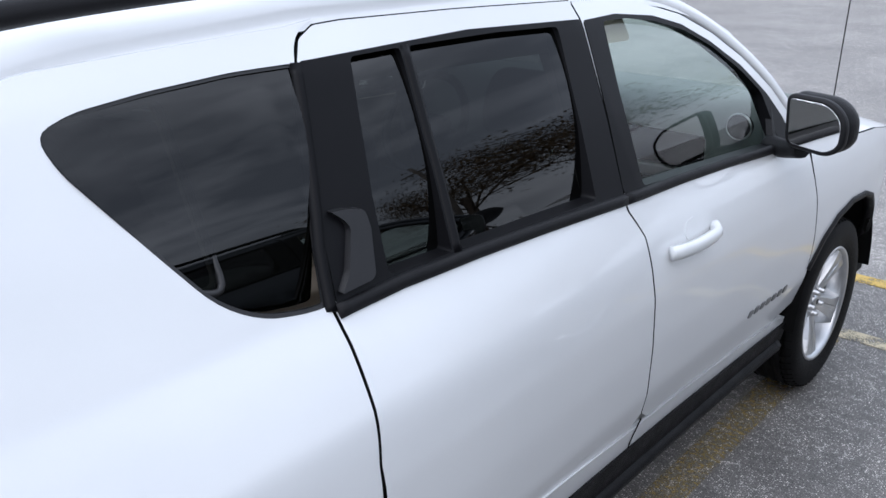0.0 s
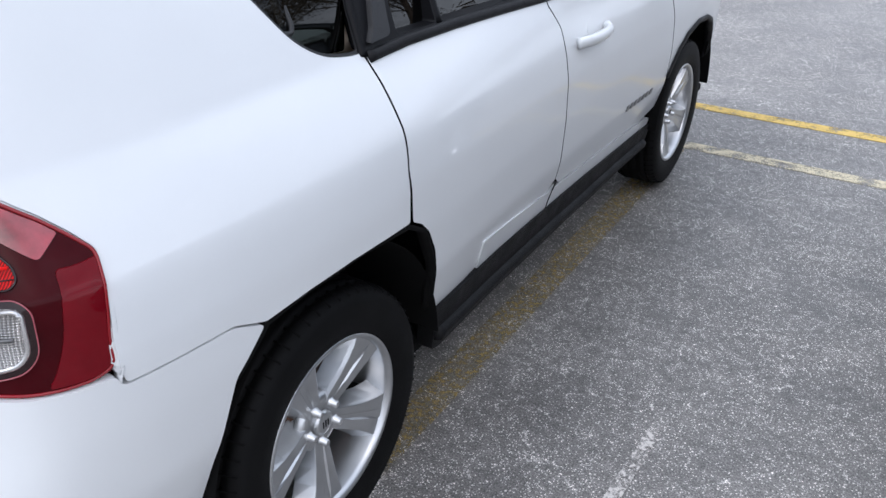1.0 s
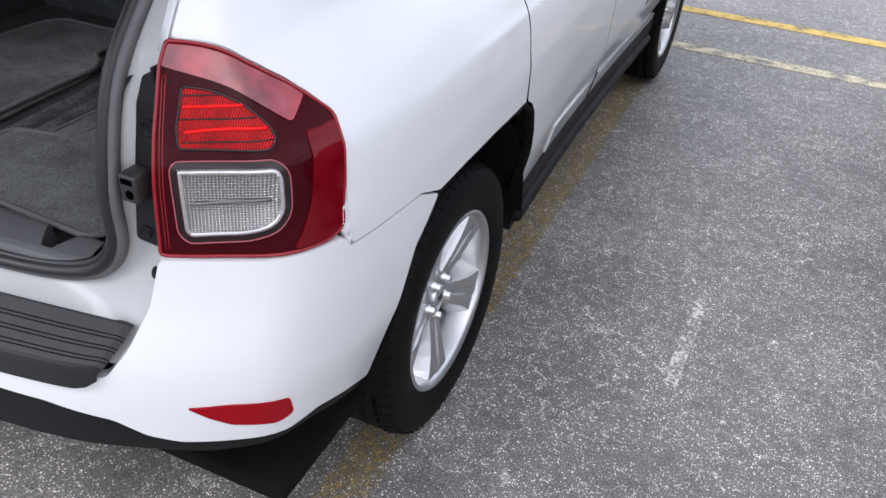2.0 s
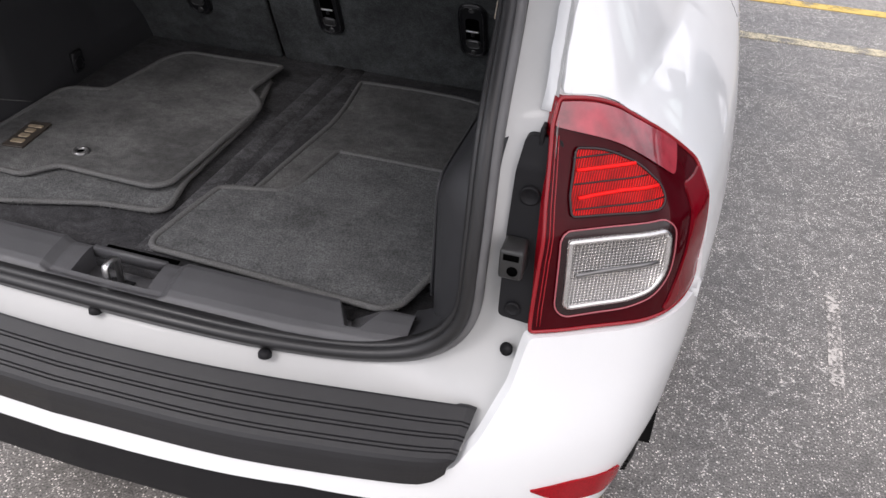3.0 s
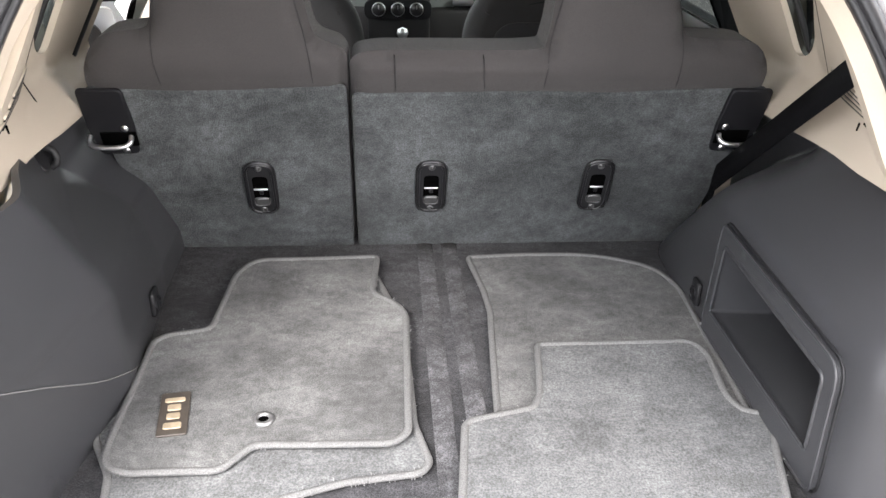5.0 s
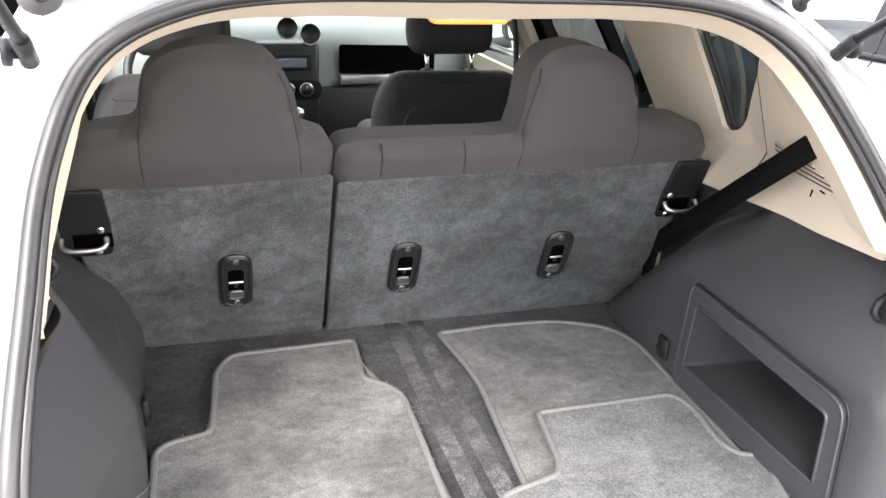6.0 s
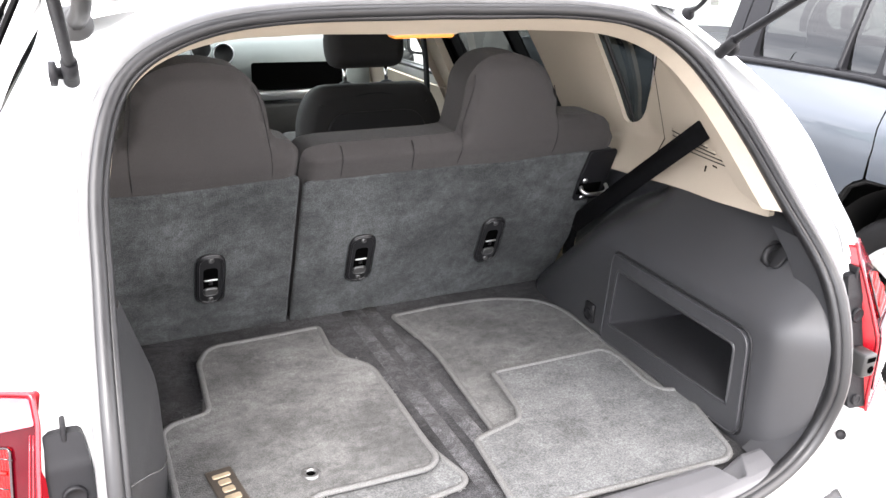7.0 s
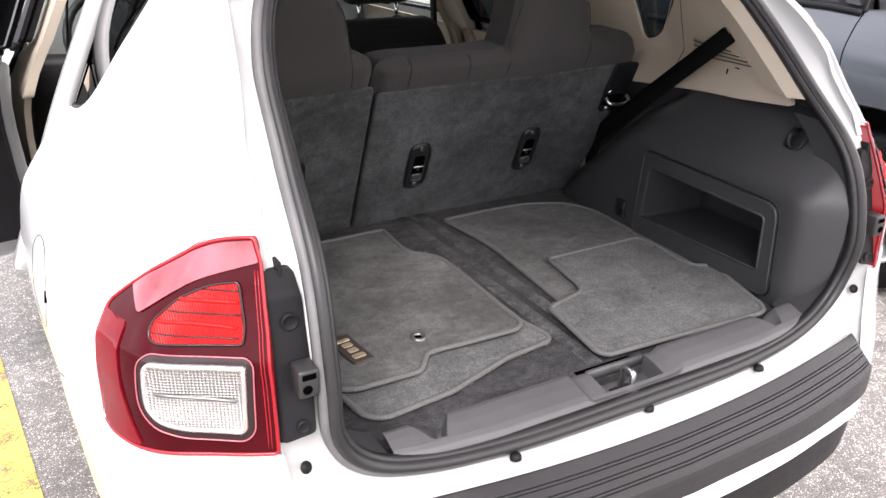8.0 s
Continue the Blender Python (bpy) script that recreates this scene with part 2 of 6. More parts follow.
def glass(name, tint, gloss=0.0):
    m, n, l, b = nodes_of(name)
    n.remove(b)
    out = n["Material Output"]
    t, g, f, x = n.new("ShaderNodeBsdfTransparent"), n.new("ShaderNodeBsdfGlossy"), n.new("ShaderNodeLayerWeight"), n.new("ShaderNodeMixShader")
    f.inputs["Blend"].default_value = 0.5
    p, q = n.new("ShaderNodeMath"), n.new("ShaderNodeMath")
    p.operation, q.operation = "POWER", "MULTIPLY_ADD"
    p.inputs[1].default_value, q.inputs[1].default_value, q.inputs[2].default_value = 4.0, 0.92, 0.055
    t.inputs["Color"].default_value = (*tint, 1)
    g.inputs["Roughness"].default_value = gloss
    l.new(f.outputs["Facing"], p.inputs[0])
    l.new(p.outputs[0], q.inputs[0])
    l.new(q.outputs[0], x.inputs[0])
    l.new(t.outputs[0], x.inputs[1])
    l.new(g.outputs[0], x.inputs[2])
    l.new(x.outputs[0], out.inputs["Surface"])
    return m


PRIVACY = glass("privacy_glass", (0.050, 0.057, 0.055))
CLEAR = glass("clear_green_glass", (0.84, 0.92, 0.88))


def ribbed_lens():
    """Clear lens over a bright reflector with fine square facets; their sheen and dark are put into the colour."""
    m, n, l, b = nodes_of("clear_lens_painted_glints")
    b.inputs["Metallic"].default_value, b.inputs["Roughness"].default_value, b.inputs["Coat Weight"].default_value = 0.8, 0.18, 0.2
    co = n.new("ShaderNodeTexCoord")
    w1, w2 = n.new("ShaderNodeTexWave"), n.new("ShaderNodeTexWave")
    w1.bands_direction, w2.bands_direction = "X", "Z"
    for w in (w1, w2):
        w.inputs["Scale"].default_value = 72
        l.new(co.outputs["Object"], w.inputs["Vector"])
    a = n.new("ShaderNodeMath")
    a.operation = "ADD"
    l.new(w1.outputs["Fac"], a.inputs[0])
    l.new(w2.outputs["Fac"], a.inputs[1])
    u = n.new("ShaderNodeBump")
    # glint and dark of each facet, as base colour
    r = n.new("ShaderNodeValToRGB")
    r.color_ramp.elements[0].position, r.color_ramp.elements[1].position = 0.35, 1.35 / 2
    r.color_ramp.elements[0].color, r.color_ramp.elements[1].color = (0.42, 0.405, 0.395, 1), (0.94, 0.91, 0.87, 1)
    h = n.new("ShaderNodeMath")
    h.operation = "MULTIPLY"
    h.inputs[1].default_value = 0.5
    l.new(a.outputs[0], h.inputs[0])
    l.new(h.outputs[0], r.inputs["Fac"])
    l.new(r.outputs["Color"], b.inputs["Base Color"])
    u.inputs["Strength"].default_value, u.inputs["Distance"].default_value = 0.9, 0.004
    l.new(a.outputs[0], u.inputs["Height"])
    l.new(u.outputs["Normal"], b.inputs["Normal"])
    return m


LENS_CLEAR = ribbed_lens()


def fluted_red():
    """Bright red reflector with fine upright flutes and three stepped shades."""
    m, n, l, b = nodes_of("bright_red_reflector")
    b.inputs["Roughness"].default_value, b.inputs["Coat Weight"].default_value, b.inputs["Specular IOR Level"].default_value = 0.25, 0.06, 0.15
    co = n.new("ShaderNodeTexCoord")
    w, t = n.new("ShaderNodeTexWave"), n.new("ShaderNodeTexNoise")
    w.bands_direction = "X"
    w.inputs["Scale"].default_value, w.inputs["Distortion"].default_value, w.inputs["Detail"].default_value = 105, 1.5, 2
    t.inputs["Scale"].default_value, t.inputs["Detail"].default_value = 45, 3
    l.new(co.outputs["Object"], w.inputs["Vector"])
    l.new(co.outputs["Object"], t.inputs["Vector"])
    a = n.new("ShaderNodeMath")
    a.operation = "MULTIPLY"
    l.new(w.outputs["Fac"], a.inputs[0])
    l.new(t.outputs["Fac"], a.inputs[1])
    r = n.new("ShaderNodeValToRGB")
    r.color_ramp.elements[0].position, r.color_ramp.elements[1].position = 0.05, 0.55
    r.color_ramp.elements[0].color, r.color_ramp.elements[1].color = (0.14, 0.0006, 0.001, 1), (0.70, 0.006, 0.005, 1)
    l.new(a.outputs[0], r.inputs["Fac"])
    l.new(r.outputs["Color"], b.inputs["Base Color"])
    u = n.new("ShaderNodeBump")
    u.inputs["Strength"].default_value, u.inputs["Distance"].default_value = 0.35, 0.002
    l.new(w.outputs["Fac"], u.inputs["Height"])
    l.new(u.outputs["Normal"], b.inputs["Normal"])
    return m


LENS_RED = fluted_red()


def asphalt():
    """Old asphalt: dark binder, pale stone chips, broad worn patches, fine cracks."""
    m, n, l, b = nodes_of("asphalt")
    co = n.new("ShaderNodeTexCoord")

    def tex(kind, scale, **values):
        t = n.new(kind)
        t.inputs["Scale"].default_value = scale
        for key, value in values.items():
            t.inputs[key].default_value = value
        l.new(co.outputs["Object"], t.inputs["Vector"])
        return t

    def ranged(socket, a, c, lo, hi):
        r = n.new("ShaderNodeMapRange")
        r.inputs["From Min"].default_value, r.inputs["From Max"].default_value = a, c
        r.inputs["To Min"].default_value, r.inputs["To Max"].default_value = lo, hi
        l.new(socket, r.inputs["Value"])
        return r.outputs["Result"]

    def calc(op, a, c):
        x = n.new("ShaderNodeMath")
        x.operation = op
        l.new(a, x.inputs[0])
        if isinstance(c, float):
            x.inputs[1].default_value = c
        else:
            l.new(c, x.inputs[1])
        return x.outputs[0]

    broad = tex("ShaderNodeTexNoise", 0.55, Detail=6.0, Roughness=0.65)
    mid = tex("ShaderNodeTexNoise", 4.0, Detail=5.0, Roughness=0.6)
    fine = tex("ShaderNodeTexNoise", 190.0, Detail=3.0)
    grit = tex("ShaderNodeTexNoise", 26.0, Detail=4.0, Roughness=0.7)

    def shaken(amount, source):
        """The place, shifted by a noise, so that no outline stays round or straight."""
        x = n.new("ShaderNodeVectorMath")
        x.operation = "MULTIPLY_ADD"
        x.inputs[1].default_value = (amount, amount, 0)
        l.new(source.outputs["Color"], x.inputs[0])
        l.new(co.outputs["Object"], x.inputs[2])
        return x.outputs[0]

    rough_edge = shaken(0.0035, fine)

    def chips_of(scale, low, high, share):
        """Pale stones of one size: uneven in outline, and only a share of the cells holds one."""
        t = tex("ShaderNodeTexVoronoi", scale, Randomness=1.0)
        l.new(rough_edge, t.inputs["Vector"])
        c = n.new("ShaderNodeSeparateColor")
        l.new(t.outputs["Color"], c.inputs["Color"])
        out = calc("MULTIPLY", ranged(t.outputs["Distance"], low, high, 1.0, 0.0), ranged(c.outputs["Red"], 1 - share, 1 - share + .02, 0.0, 1.0))
        return calc("MULTIPLY", out, ranged(c.outputs["Blue"], 0.0, 1.0, 0.35, 1.0))

    bare = calc("MULTIPLY", ranged(mid.outputs["Fac"], 0.38, 0.60, 0.35, 1.0), ranged(grit.outputs["Fac"], 0.38, 0.54, 0.25, 1.0))
    size = chips_of(150.0, 0.28, 0.33, 0.58)
    speck = calc("MULTIPLY", size, bare)
    speck = calc("MAXIMUM", speck, calc("MULTIPLY", chips_of(70.0, 0.18, 0.23, 0.18), bare))
    crack = tex("ShaderNodeTexVoronoi", 5.5, Randomness=1.0)
    crack.feature = "DISTANCE_TO_EDGE"
    l.new(shaken(0.22, mid), crack.inputs["Vector"])
    web = tex("ShaderNodeTexVoronoi", 19.0, Randomness=1.0)
    web.feature = "DISTANCE_TO_EDGE"
    l.new(shaken(0.10, grit), web.inputs["Vector"])
    line = calc("MAXIMUM", ranged(crack.outputs["Distance"], 0.004, 0.011, 1.0, 0.0), calc("MULTIPLY", ranged(web.outputs["Distance"], 0.008, 0.020, 0.55, 0.0), ranged(broad.outputs["Fac"], 0.50, 0.60, 0.0, 1.0)))
    line = calc("MULTIPLY", line, calc("MULTIPLY", ranged(grit.outputs["Fac"], 0.46, 0.54, 0.0, 1.0), ranged(fine.outputs["Fac"], 0.42, 0.56, 0.1, 1.0)))
    tone = ranged(broad.outputs["Fac"], 0.3, 0.7, 0.128, 0.236)
    tone = calc("MULTIPLY", tone, ranged(fine.outputs["Fac"], 0.34, 0.66, 0.45, 1.55))
    tone = calc("MULTIPLY", tone, calc("MULTIPLY", ranged(mid.outputs["Fac"], 0.3, 0.7, 0.75, 1.25), ranged(grit.outputs["Fac"], 0.3, 0.7, 0.72, 1.28)))
    tone = calc("ADD", tone, calc("MULTIPLY", speck, 1.7))
    tone = calc("MINIMUM", tone, 0.92)
    tone = calc("ADD", tone, calc("MULTIPLY", line, 0.42))
    v = n.new("ShaderNodeVectorMath")
    v.operation = "SCALE"
    v.inputs[0].default_value = (1.0, 0.945, 0.885)
    l.new(tone, v.inputs["Scale"])
    l.new(v.outputs[0], b.inputs["Base Color"])
    b.inputs["Specular IOR Level"].default_value = 0.45
    l.new(ranged(mid.outputs["Fac"], 0.3, 0.7, 0.40, 0.58), b.inputs["Roughness"])
    u = n.new("ShaderNodeBump")
    u.inputs["Strength"].default_value, u.inputs["Distance"].default_value = 0.4, 0.003
    l.new(calc("ADD", fine.outputs["Fac"], size), u.inputs["Height"])
    l.new(u.outputs["Normal"], b.inputs["Normal"])
    return m


ASPHALT = asphalt()


def worn_paint(name, color, low, high, grain=95):
    """Road paint that has come off in specks, so that the asphalt shows through."""
    m, n, l, b = nodes_of(name)
    co = n.new("ShaderNodeTexCoord")
    a, c = n.new("ShaderNodeTexNoise"), n.new("ShaderNodeTexNoise")
    a.inputs["Scale"].default_value, a.inputs["Detail"].default_value = grain, 4
    c.inputs["Scale"].default_value, c.inputs["Detail"].default_value = (12 if grain < 200 else 55), 4
    s = n.new("ShaderNodeMath")
    s.operation = "ADD"
    for t, k in ((a, 0), (c, 1)):
        l.new(co.outputs["Object"], t.inputs["Vector"])
        l.new(t.outputs["Fac"], s.inputs[k])
    r = n.new("ShaderNodeMapRange")
    r.inputs["From Min"].default_value, r.inputs["From Max"].default_value = low, high
    l.new(s.outputs[0], r.inputs["Value"])
    t, x = n.new("ShaderNodeBsdfTransparent"), n.new("ShaderNodeMixShader")
    l.new(r.outputs["Result"], x.inputs[0])
    l.new(t.outputs[0], x.inputs[1])
    l.new(b.outputs[0], x.inputs[2])
    l.new(x.outputs[0], n["Material Output"].inputs["Surface"])
    b.inputs["Base Color"].default_value = (*color, 1)
    b.inputs["Roughness"].default_value = 0.7
    u = n.new("ShaderNodeBump")
    u.inputs["Strength"].default_value, u.inputs["Distance"].default_value = 0.5, 0.003
    l.new(a.outputs["Fac"], u.inputs["Height"])
    l.new(u.outputs["Normal"], b.inputs["Normal"])
    return m


YELLOW = worn_paint("yellow_road_paint", (0.66, 0.46, 0.12), 0.76, 0.98, 140)
YELLOW_OLD = worn_paint("faded_yellow_road_paint", (0.68, 0.60, 0.42), 0.86, 1.06, 160)
YELLOW_WORN = worn_paint("worn_yellow_road_paint", (0.38, 0.28, 0.10), 0.90, 1.22, 260)
PALE_MARK = worn_paint("pale_scuff", (0.66, 0.62, 0.58), 0.90, 1.12)
BARK = material("bark", (0.10, 0.075, 0.055), 0.9, mottle=0.35, mscale=6, bump=0.6, bscale=40)
LEAF = material("autumn_leaves", (0.10, 0.062, 0.022), 0.7, mottle=0.45, mscale=1.2)
POLE = material("weathered_pole", (0.16, 0.14, 0.12), 0.85, mottle=0.25, mscale=5)


# ---- building tools
from mathutils.geometry import delaunay_2d_cdt


def body(s, z, inset=0.0):
    """The shell on both sides: s counts to the car's right of the rear middle, and is negative on its left."""
    p = shell(np.abs(s), z, inset)
    p[..., 0] *= np.where(np.asarray(s) < 0, -1.0, 1.0)
    p[..., 0] -= .014 * np.clip(-np.asarray(s) / .5, 0, 1)     # the left flank stands a little further out
    return p


def on_body(lift=0.0):
    return lambda p, inset: body(p[:, 0], p[:, 1], inset - lift)


def rounded(points, r=0.03, n=5):
    """A polygon with its corners rounded; a third number in a point is that corner's own radius."""
    pts = [np.array(p[:2], float) for p in points]
    rad = [p[2] if len(p) > 2 else r for p in points]
    out = []
    for k, b in enumerate(pts):
        a, c = pts[k - 1], pts[(k + 1) % len(pts)]
        la, lc = np.linalg.norm(a - b), np.linalg.norm(c - b)
        q = min(rad[k], 0.48 * la, 0.48 * lc)
        if q < 1e-4:
            out.append(b)
            continue
        p0, p2 = b + (a - b) / la * q, b + (c - b) / lc * q
        for t in np.linspace(0, 1, n):
            out.append((1 - t) ** 2 * p0 + 2 * t * (1 - t) * b + t * t * p2)
    return np.array(out)


def resampled(loop, step):
    out = []
    for a, b in zip(loop, np.roll(loop, -1, axis=0)):
        k = max(1, int(np.ceil(np.linalg.norm(b - a) / step)))
        out += [a + (b - a) * i / k for i in range(k)]
    return np.array(out)


def inside(p, loop):
    x, y = p[:, 0][:, None], p[:, 1][:, None]
    a, b = loop, np.roll(loop, -1, axis=0)
    cross = ((a[:, 1] > y) != (b[:, 1] > y)) & (x < (b[:, 0] - a[:, 0]) * (y - a[:, 1]) / (b[:, 1] - a[:, 1] + 1e-12) + a[:, 0])
    return cross.sum(1) % 2 == 1


def grown(loop, by):
    """The loop moved outwards (or inwards) by so much."""
    area = (loop[:, 0] * np.roll(loop[:, 1], -1) - np.roll(loop[:, 0], -1) * loop[:, 1]).sum()
    d = np.roll(loop, -1, axis=0) - np.roll(loop, 1, axis=0)
    nrm = np.stack([d[:, 1], -d[:, 0]], 1) / (np.linalg.norm(d, axis=1)[:, None] + 1e-9)
    return loop + nrm * by * (1 if area > 0 else -1)


def linked(name, verts, faces, mats, parent=None, label="", smooth=True, faces_mat=None):
    me = bpy.data.meshes.new(name)
    me.from_pydata([tuple(map(float, v)) for v in verts], [], [tuple(int(i) for i in f) for f in faces])
    for m in mats if isinstance(mats, (list, tuple)) else [mats]:
        me.materials.append(m)
    me.polygons.foreach_set("use_smooth", [smooth] * len(me.polygons))
    if faces_mat is not None:
        me.polygons.foreach_set("material_index", faces_mat)
    me.update()
    ob = new(name, me)
    if parent is not None:
        ob.parent = parent
    if label:
        ob["label"] = label
    return ob


def part(name, bm, mat, parent, label="", smooth=True):
    """Links a bmesh as one mesh object under a thing or a part."""
    bmesh.ops.recalc_face_normals(bm, faces=bm.faces)
    me = bpy.data.meshes.new(name)
    bm.to_mesh(me)
    bm.free()
    me.materials.append(mat)
    me.polygons.foreach_set("use_smooth", [smooth and p.loop_total <= 8 for p in me.polygons])
    ob = new(name, me)
    if parent is not None:
        ob.parent = parent
    if label:
        ob["label"] = label
    return ob


def sheet(name, outline, place, mat, parent, holes=(), step=0.03, depth=0.012, label="", flip=False, rim=None):
    """A bent panel with real edges: its outline and holes lie in two plan numbers, place() lifts them into the world."""
    loops = [resampled(np.asarray(lp, float), step) for lp in (outline, *holes)]
    lo, hi = loops[0].min(0), loops[0].max(0)
    gx, gy = np.meshgrid(np.arange(lo[0] + step / 2, hi[0], step), np.arange(lo[1] + step / 2, hi[1], step))
    grid = np.stack([gx.ravel(), gy.ravel()], 1)
    ok = inside(grid, loops[0])
    for h in loops[1:]:
        ok &= ~inside(grid, h)
    edge = np.vstack(loops)
    grid = grid[ok]
    if len(grid):
        near = np.array([np.min(np.abs(edge - g).max(1)) for g in grid])
        grid = grid[near > 0.35 * step]
    verts, edges = [Vector(v) for v in np.vstack([edge, grid])], []
    k = 0
    for lp in loops:
        edges += [(k + i, k + (i + 1) % len(lp)) for i in range(len(lp))]
        k += len(lp)
    v2, _, faces, *_ = delaunay_2d_cdt(verts, edges, [], 0, 1e-7)
    v2 = np.array([tuple(v) for v in v2])
    faces = np.array([f for f in faces if len(f) == 3])
    mid = v2[faces].mean(1)
    ok = inside(mid, loops[0])
    for h in loops[1:]:
        ok &= ~inside(mid, h)
    faces = faces[ok]
    a, b, c = v2[faces[:, 0]], v2[faces[:, 1]], v2[faces[:, 2]]
    turn = (b[:, 0] - a[:, 0]) * (c[:, 1] - a[:, 1]) - (b[:, 1] - a[:, 1]) * (c[:, 0] - a[:, 0])
    faces[turn < 0] = faces[turn < 0][:, ::-1]
    count = {}
    for f in faces:
        for i, j in ((f[0], f[1]), (f[1], f[2]), (f[2], f[0])):
            count[(i, j)] = 1
    border = [e for e in count if (e[1], e[0]) not in count]
    top = place(v2, 0.0)
    ids = sorted({i for e in border for i in e})
    n = len(top)
    at = {i: n + k for k, i in enumerate(ids)}
    rim_top, rim_low = place(v2[ids], 0.0), place(v2[ids], depth)
    verts3 = np.vstack([top, rim_top, rim_low])
    m = len(ids)
    quads = [(at[j], at[i], at[i] + m, at[j] + m) for i, j in border]
    allf = [tuple(f) for f in faces] + quads
    if flip:
        allf = [f[::-1] for f in allf]
    mats, idx = [mat], None
    if rim:
        mats, idx = [mat, rim], [0] * len(faces) + [1] * len(quads)
    ob = linked(name, verts3, allf, mats, parent, label, True, idx)
    # shading follows the bent surface itself, not its triangles
    e = min(.010, step * .4)
    du = place(v2 + (e, 0), 0.0) - place(v2 - (e, 0), 0.0)
    dv = place(v2 + (0, e), 0.0) - place(v2 - (0, e), 0.0)
    nrm = np.cross(du, dv) * (-1 if flip else 1)
    side = np.zeros((2 * m, 3))
    for q in allf[len(faces):]:
        w = np.cross(verts3[q[1]] - verts3[q[0]], verts3[q[2]] - verts3[q[0]])
        for i in q:
            side[i - n] += w
    nrm = np.vstack([nrm, side])
    nrm /= np.linalg.norm(nrm, axis=1)[:, None] + 1e-12
    ob.data.normals_split_custom_set_from_vertices([tuple(map(float, v)) for v in nrm])
    return ob


def sweep(path, profile, closed=False, up=(0, 0, 1), scale=None):
    """A bmesh of a flat profile (across, up) drawn along a path."""
    path, profile = np.asarray(path, float), np.asarray(profile, float)
    way = np.roll(path, -1, 0) - np.roll(path, 1, 0) if closed else np.gradient(path, axis=0)
    way /= np.linalg.norm(way, axis=1)[:, None] + 1e-12
    up = np.broadcast_to(np.asarray(up, float), path.shape)
    side = np.cross(way, up)
    side /= np.linalg.norm(side, axis=1)[:, None] + 1e-12
    over = np.cross(side, way)
    bm, rings = bmesh.new(), []
    for k, p in enumerate(path):
        f = 1.0 if scale is None else scale[k]
        rings.append([bm.verts.new(p + f * (a * side[k] + b * over[k])) for a, b in profile])
    m = len(profile)
    for k in range(len(rings) if closed else len(rings) - 1):
        r, q = rings[k], rings[(k + 1) % len(rings)]
        for i in range(m):
            bm.faces.new((r[i], r[(i + 1) % m], q[(i + 1) % m], q[i]))
    if not closed:
        bm.faces.new(rings[0][::-1])
        bm.faces.new(rings[-1])
    return bm


def circle(r, n=10, ry=None):
    a = np.linspace(0, 2 * np.pi, n, endpoint=False)
    return np.stack([r * np.cos(a), (ry or r) * np.sin(a)], 1)


def rod(path, r, n=8, closed=False, up=(0.01, 0.02, 1)):
    return sweep(path, circle(r, n), closed, up)


def pillow(outline, thick, edge, m=None, steps=4, dome=0.0, fill=0.04):
    """A padded slab: a flat outline with rounded edges, from z 0 to thick, under the pose m."""
    loop = resampled(np.asarray(outline, float), fill)
    bm, rings = bmesh.new(), []
    for k in range(steps + 1):
        a = k / steps * np.pi / 2
        q = grown(loop, -edge * (1 - np.sin(a)))
        rings.append([bm.verts.new((*p, edge * (1 - np.cos(a)))) for p in q])
    for k in range(steps + 1):
        a = k / steps * np.pi / 2
        q = grown(loop, -edge * (1 - np.cos(a)))
        rings.append([bm.verts.new((*p, thick - edge * (1 - np.sin(a)))) for p in q])
    n = len(loop)
    for r, q in zip(rings, rings[1:]):
        for i in range(n):
            bm.faces.new((r[i], r[(i + 1) % n], q[(i + 1) % n], q[i]))
    bm.faces.new(rings[0][::-1])
    f = bm.faces.new(rings[-1])
    if dome:
        bmesh.ops.inset_region(bm, faces=[f], thickness=min(0.05, edge * 2), depth=dome)
    bmesh.ops.remove_doubles(bm, verts=bm.verts, dist=1e-6)
    if m is not None:
        bm.transform(m)
    return bm


def lathe(profile, n=48, m=None, closed=False):
    """A bmesh turned round the x axis from (x, radius) pairs."""
    bm, rings = bmesh.new(), []
    for k in range(n):
        a = 2 * np.pi * k / n
        rings.append([bm.verts.new((x, r * np.cos(a), r * np.sin(a))) for x, r in profile])
    c = len(profile)
    for k in range(n):
        r, q = rings[k], rings[(k + 1) % n]
        for i in range(c if closed else c - 1):
            j = (i + 1) % c
            bm.faces.new((r[i], r[j], q[j], q[i]))
    bmesh.ops.remove_doubles(bm, verts=bm.verts, dist=1e-6)
    if m is not None:
        bm.transform(m)
    return bm


def block(lo, hi, bevel=0.004, m=None, segments=2):
    """A box with worn edges."""
    bm = bmesh.new()
    bmesh.ops.create_cube(bm, size=1)
    lo, hi = Vector(lo), Vector(hi)
    bm.transform(Matrix.Translation((lo + hi) / 2) @ Matrix.Diagonal((*(hi - lo), 1)))
    if bevel:
        bmesh.ops.bevel(bm, geom=bm.edges[:], offset=min(bevel, 0.45 * min(hi - lo)), segments=segments, affect="EDGES", profile=0.5)
    if m is not None:
        bm.transform(m)
    return bm


def grid_sheet(name, a, b, mat, parent, label="", flip=False, steps=10):
    """A surface ruled between two lines of points."""
    a, b = np.asarray(a, float), np.asarray(b, float)
    n = len(a)
    rows = [a + (b - a) * k / steps for k in range(steps + 1)]
    faces = []
    for k in range(steps):
        for i in range(n - 1):
            f = (k * n + i, k * n + i + 1, (k + 1) * n + i + 1, (k + 1) * n + i)
            faces.append(f[::-1] if flip else f)
    return linked(name, np.vstack(rows), faces, mat, parent, label)


def line3(points, n=10):
    return spline(np.array(points, float), n)


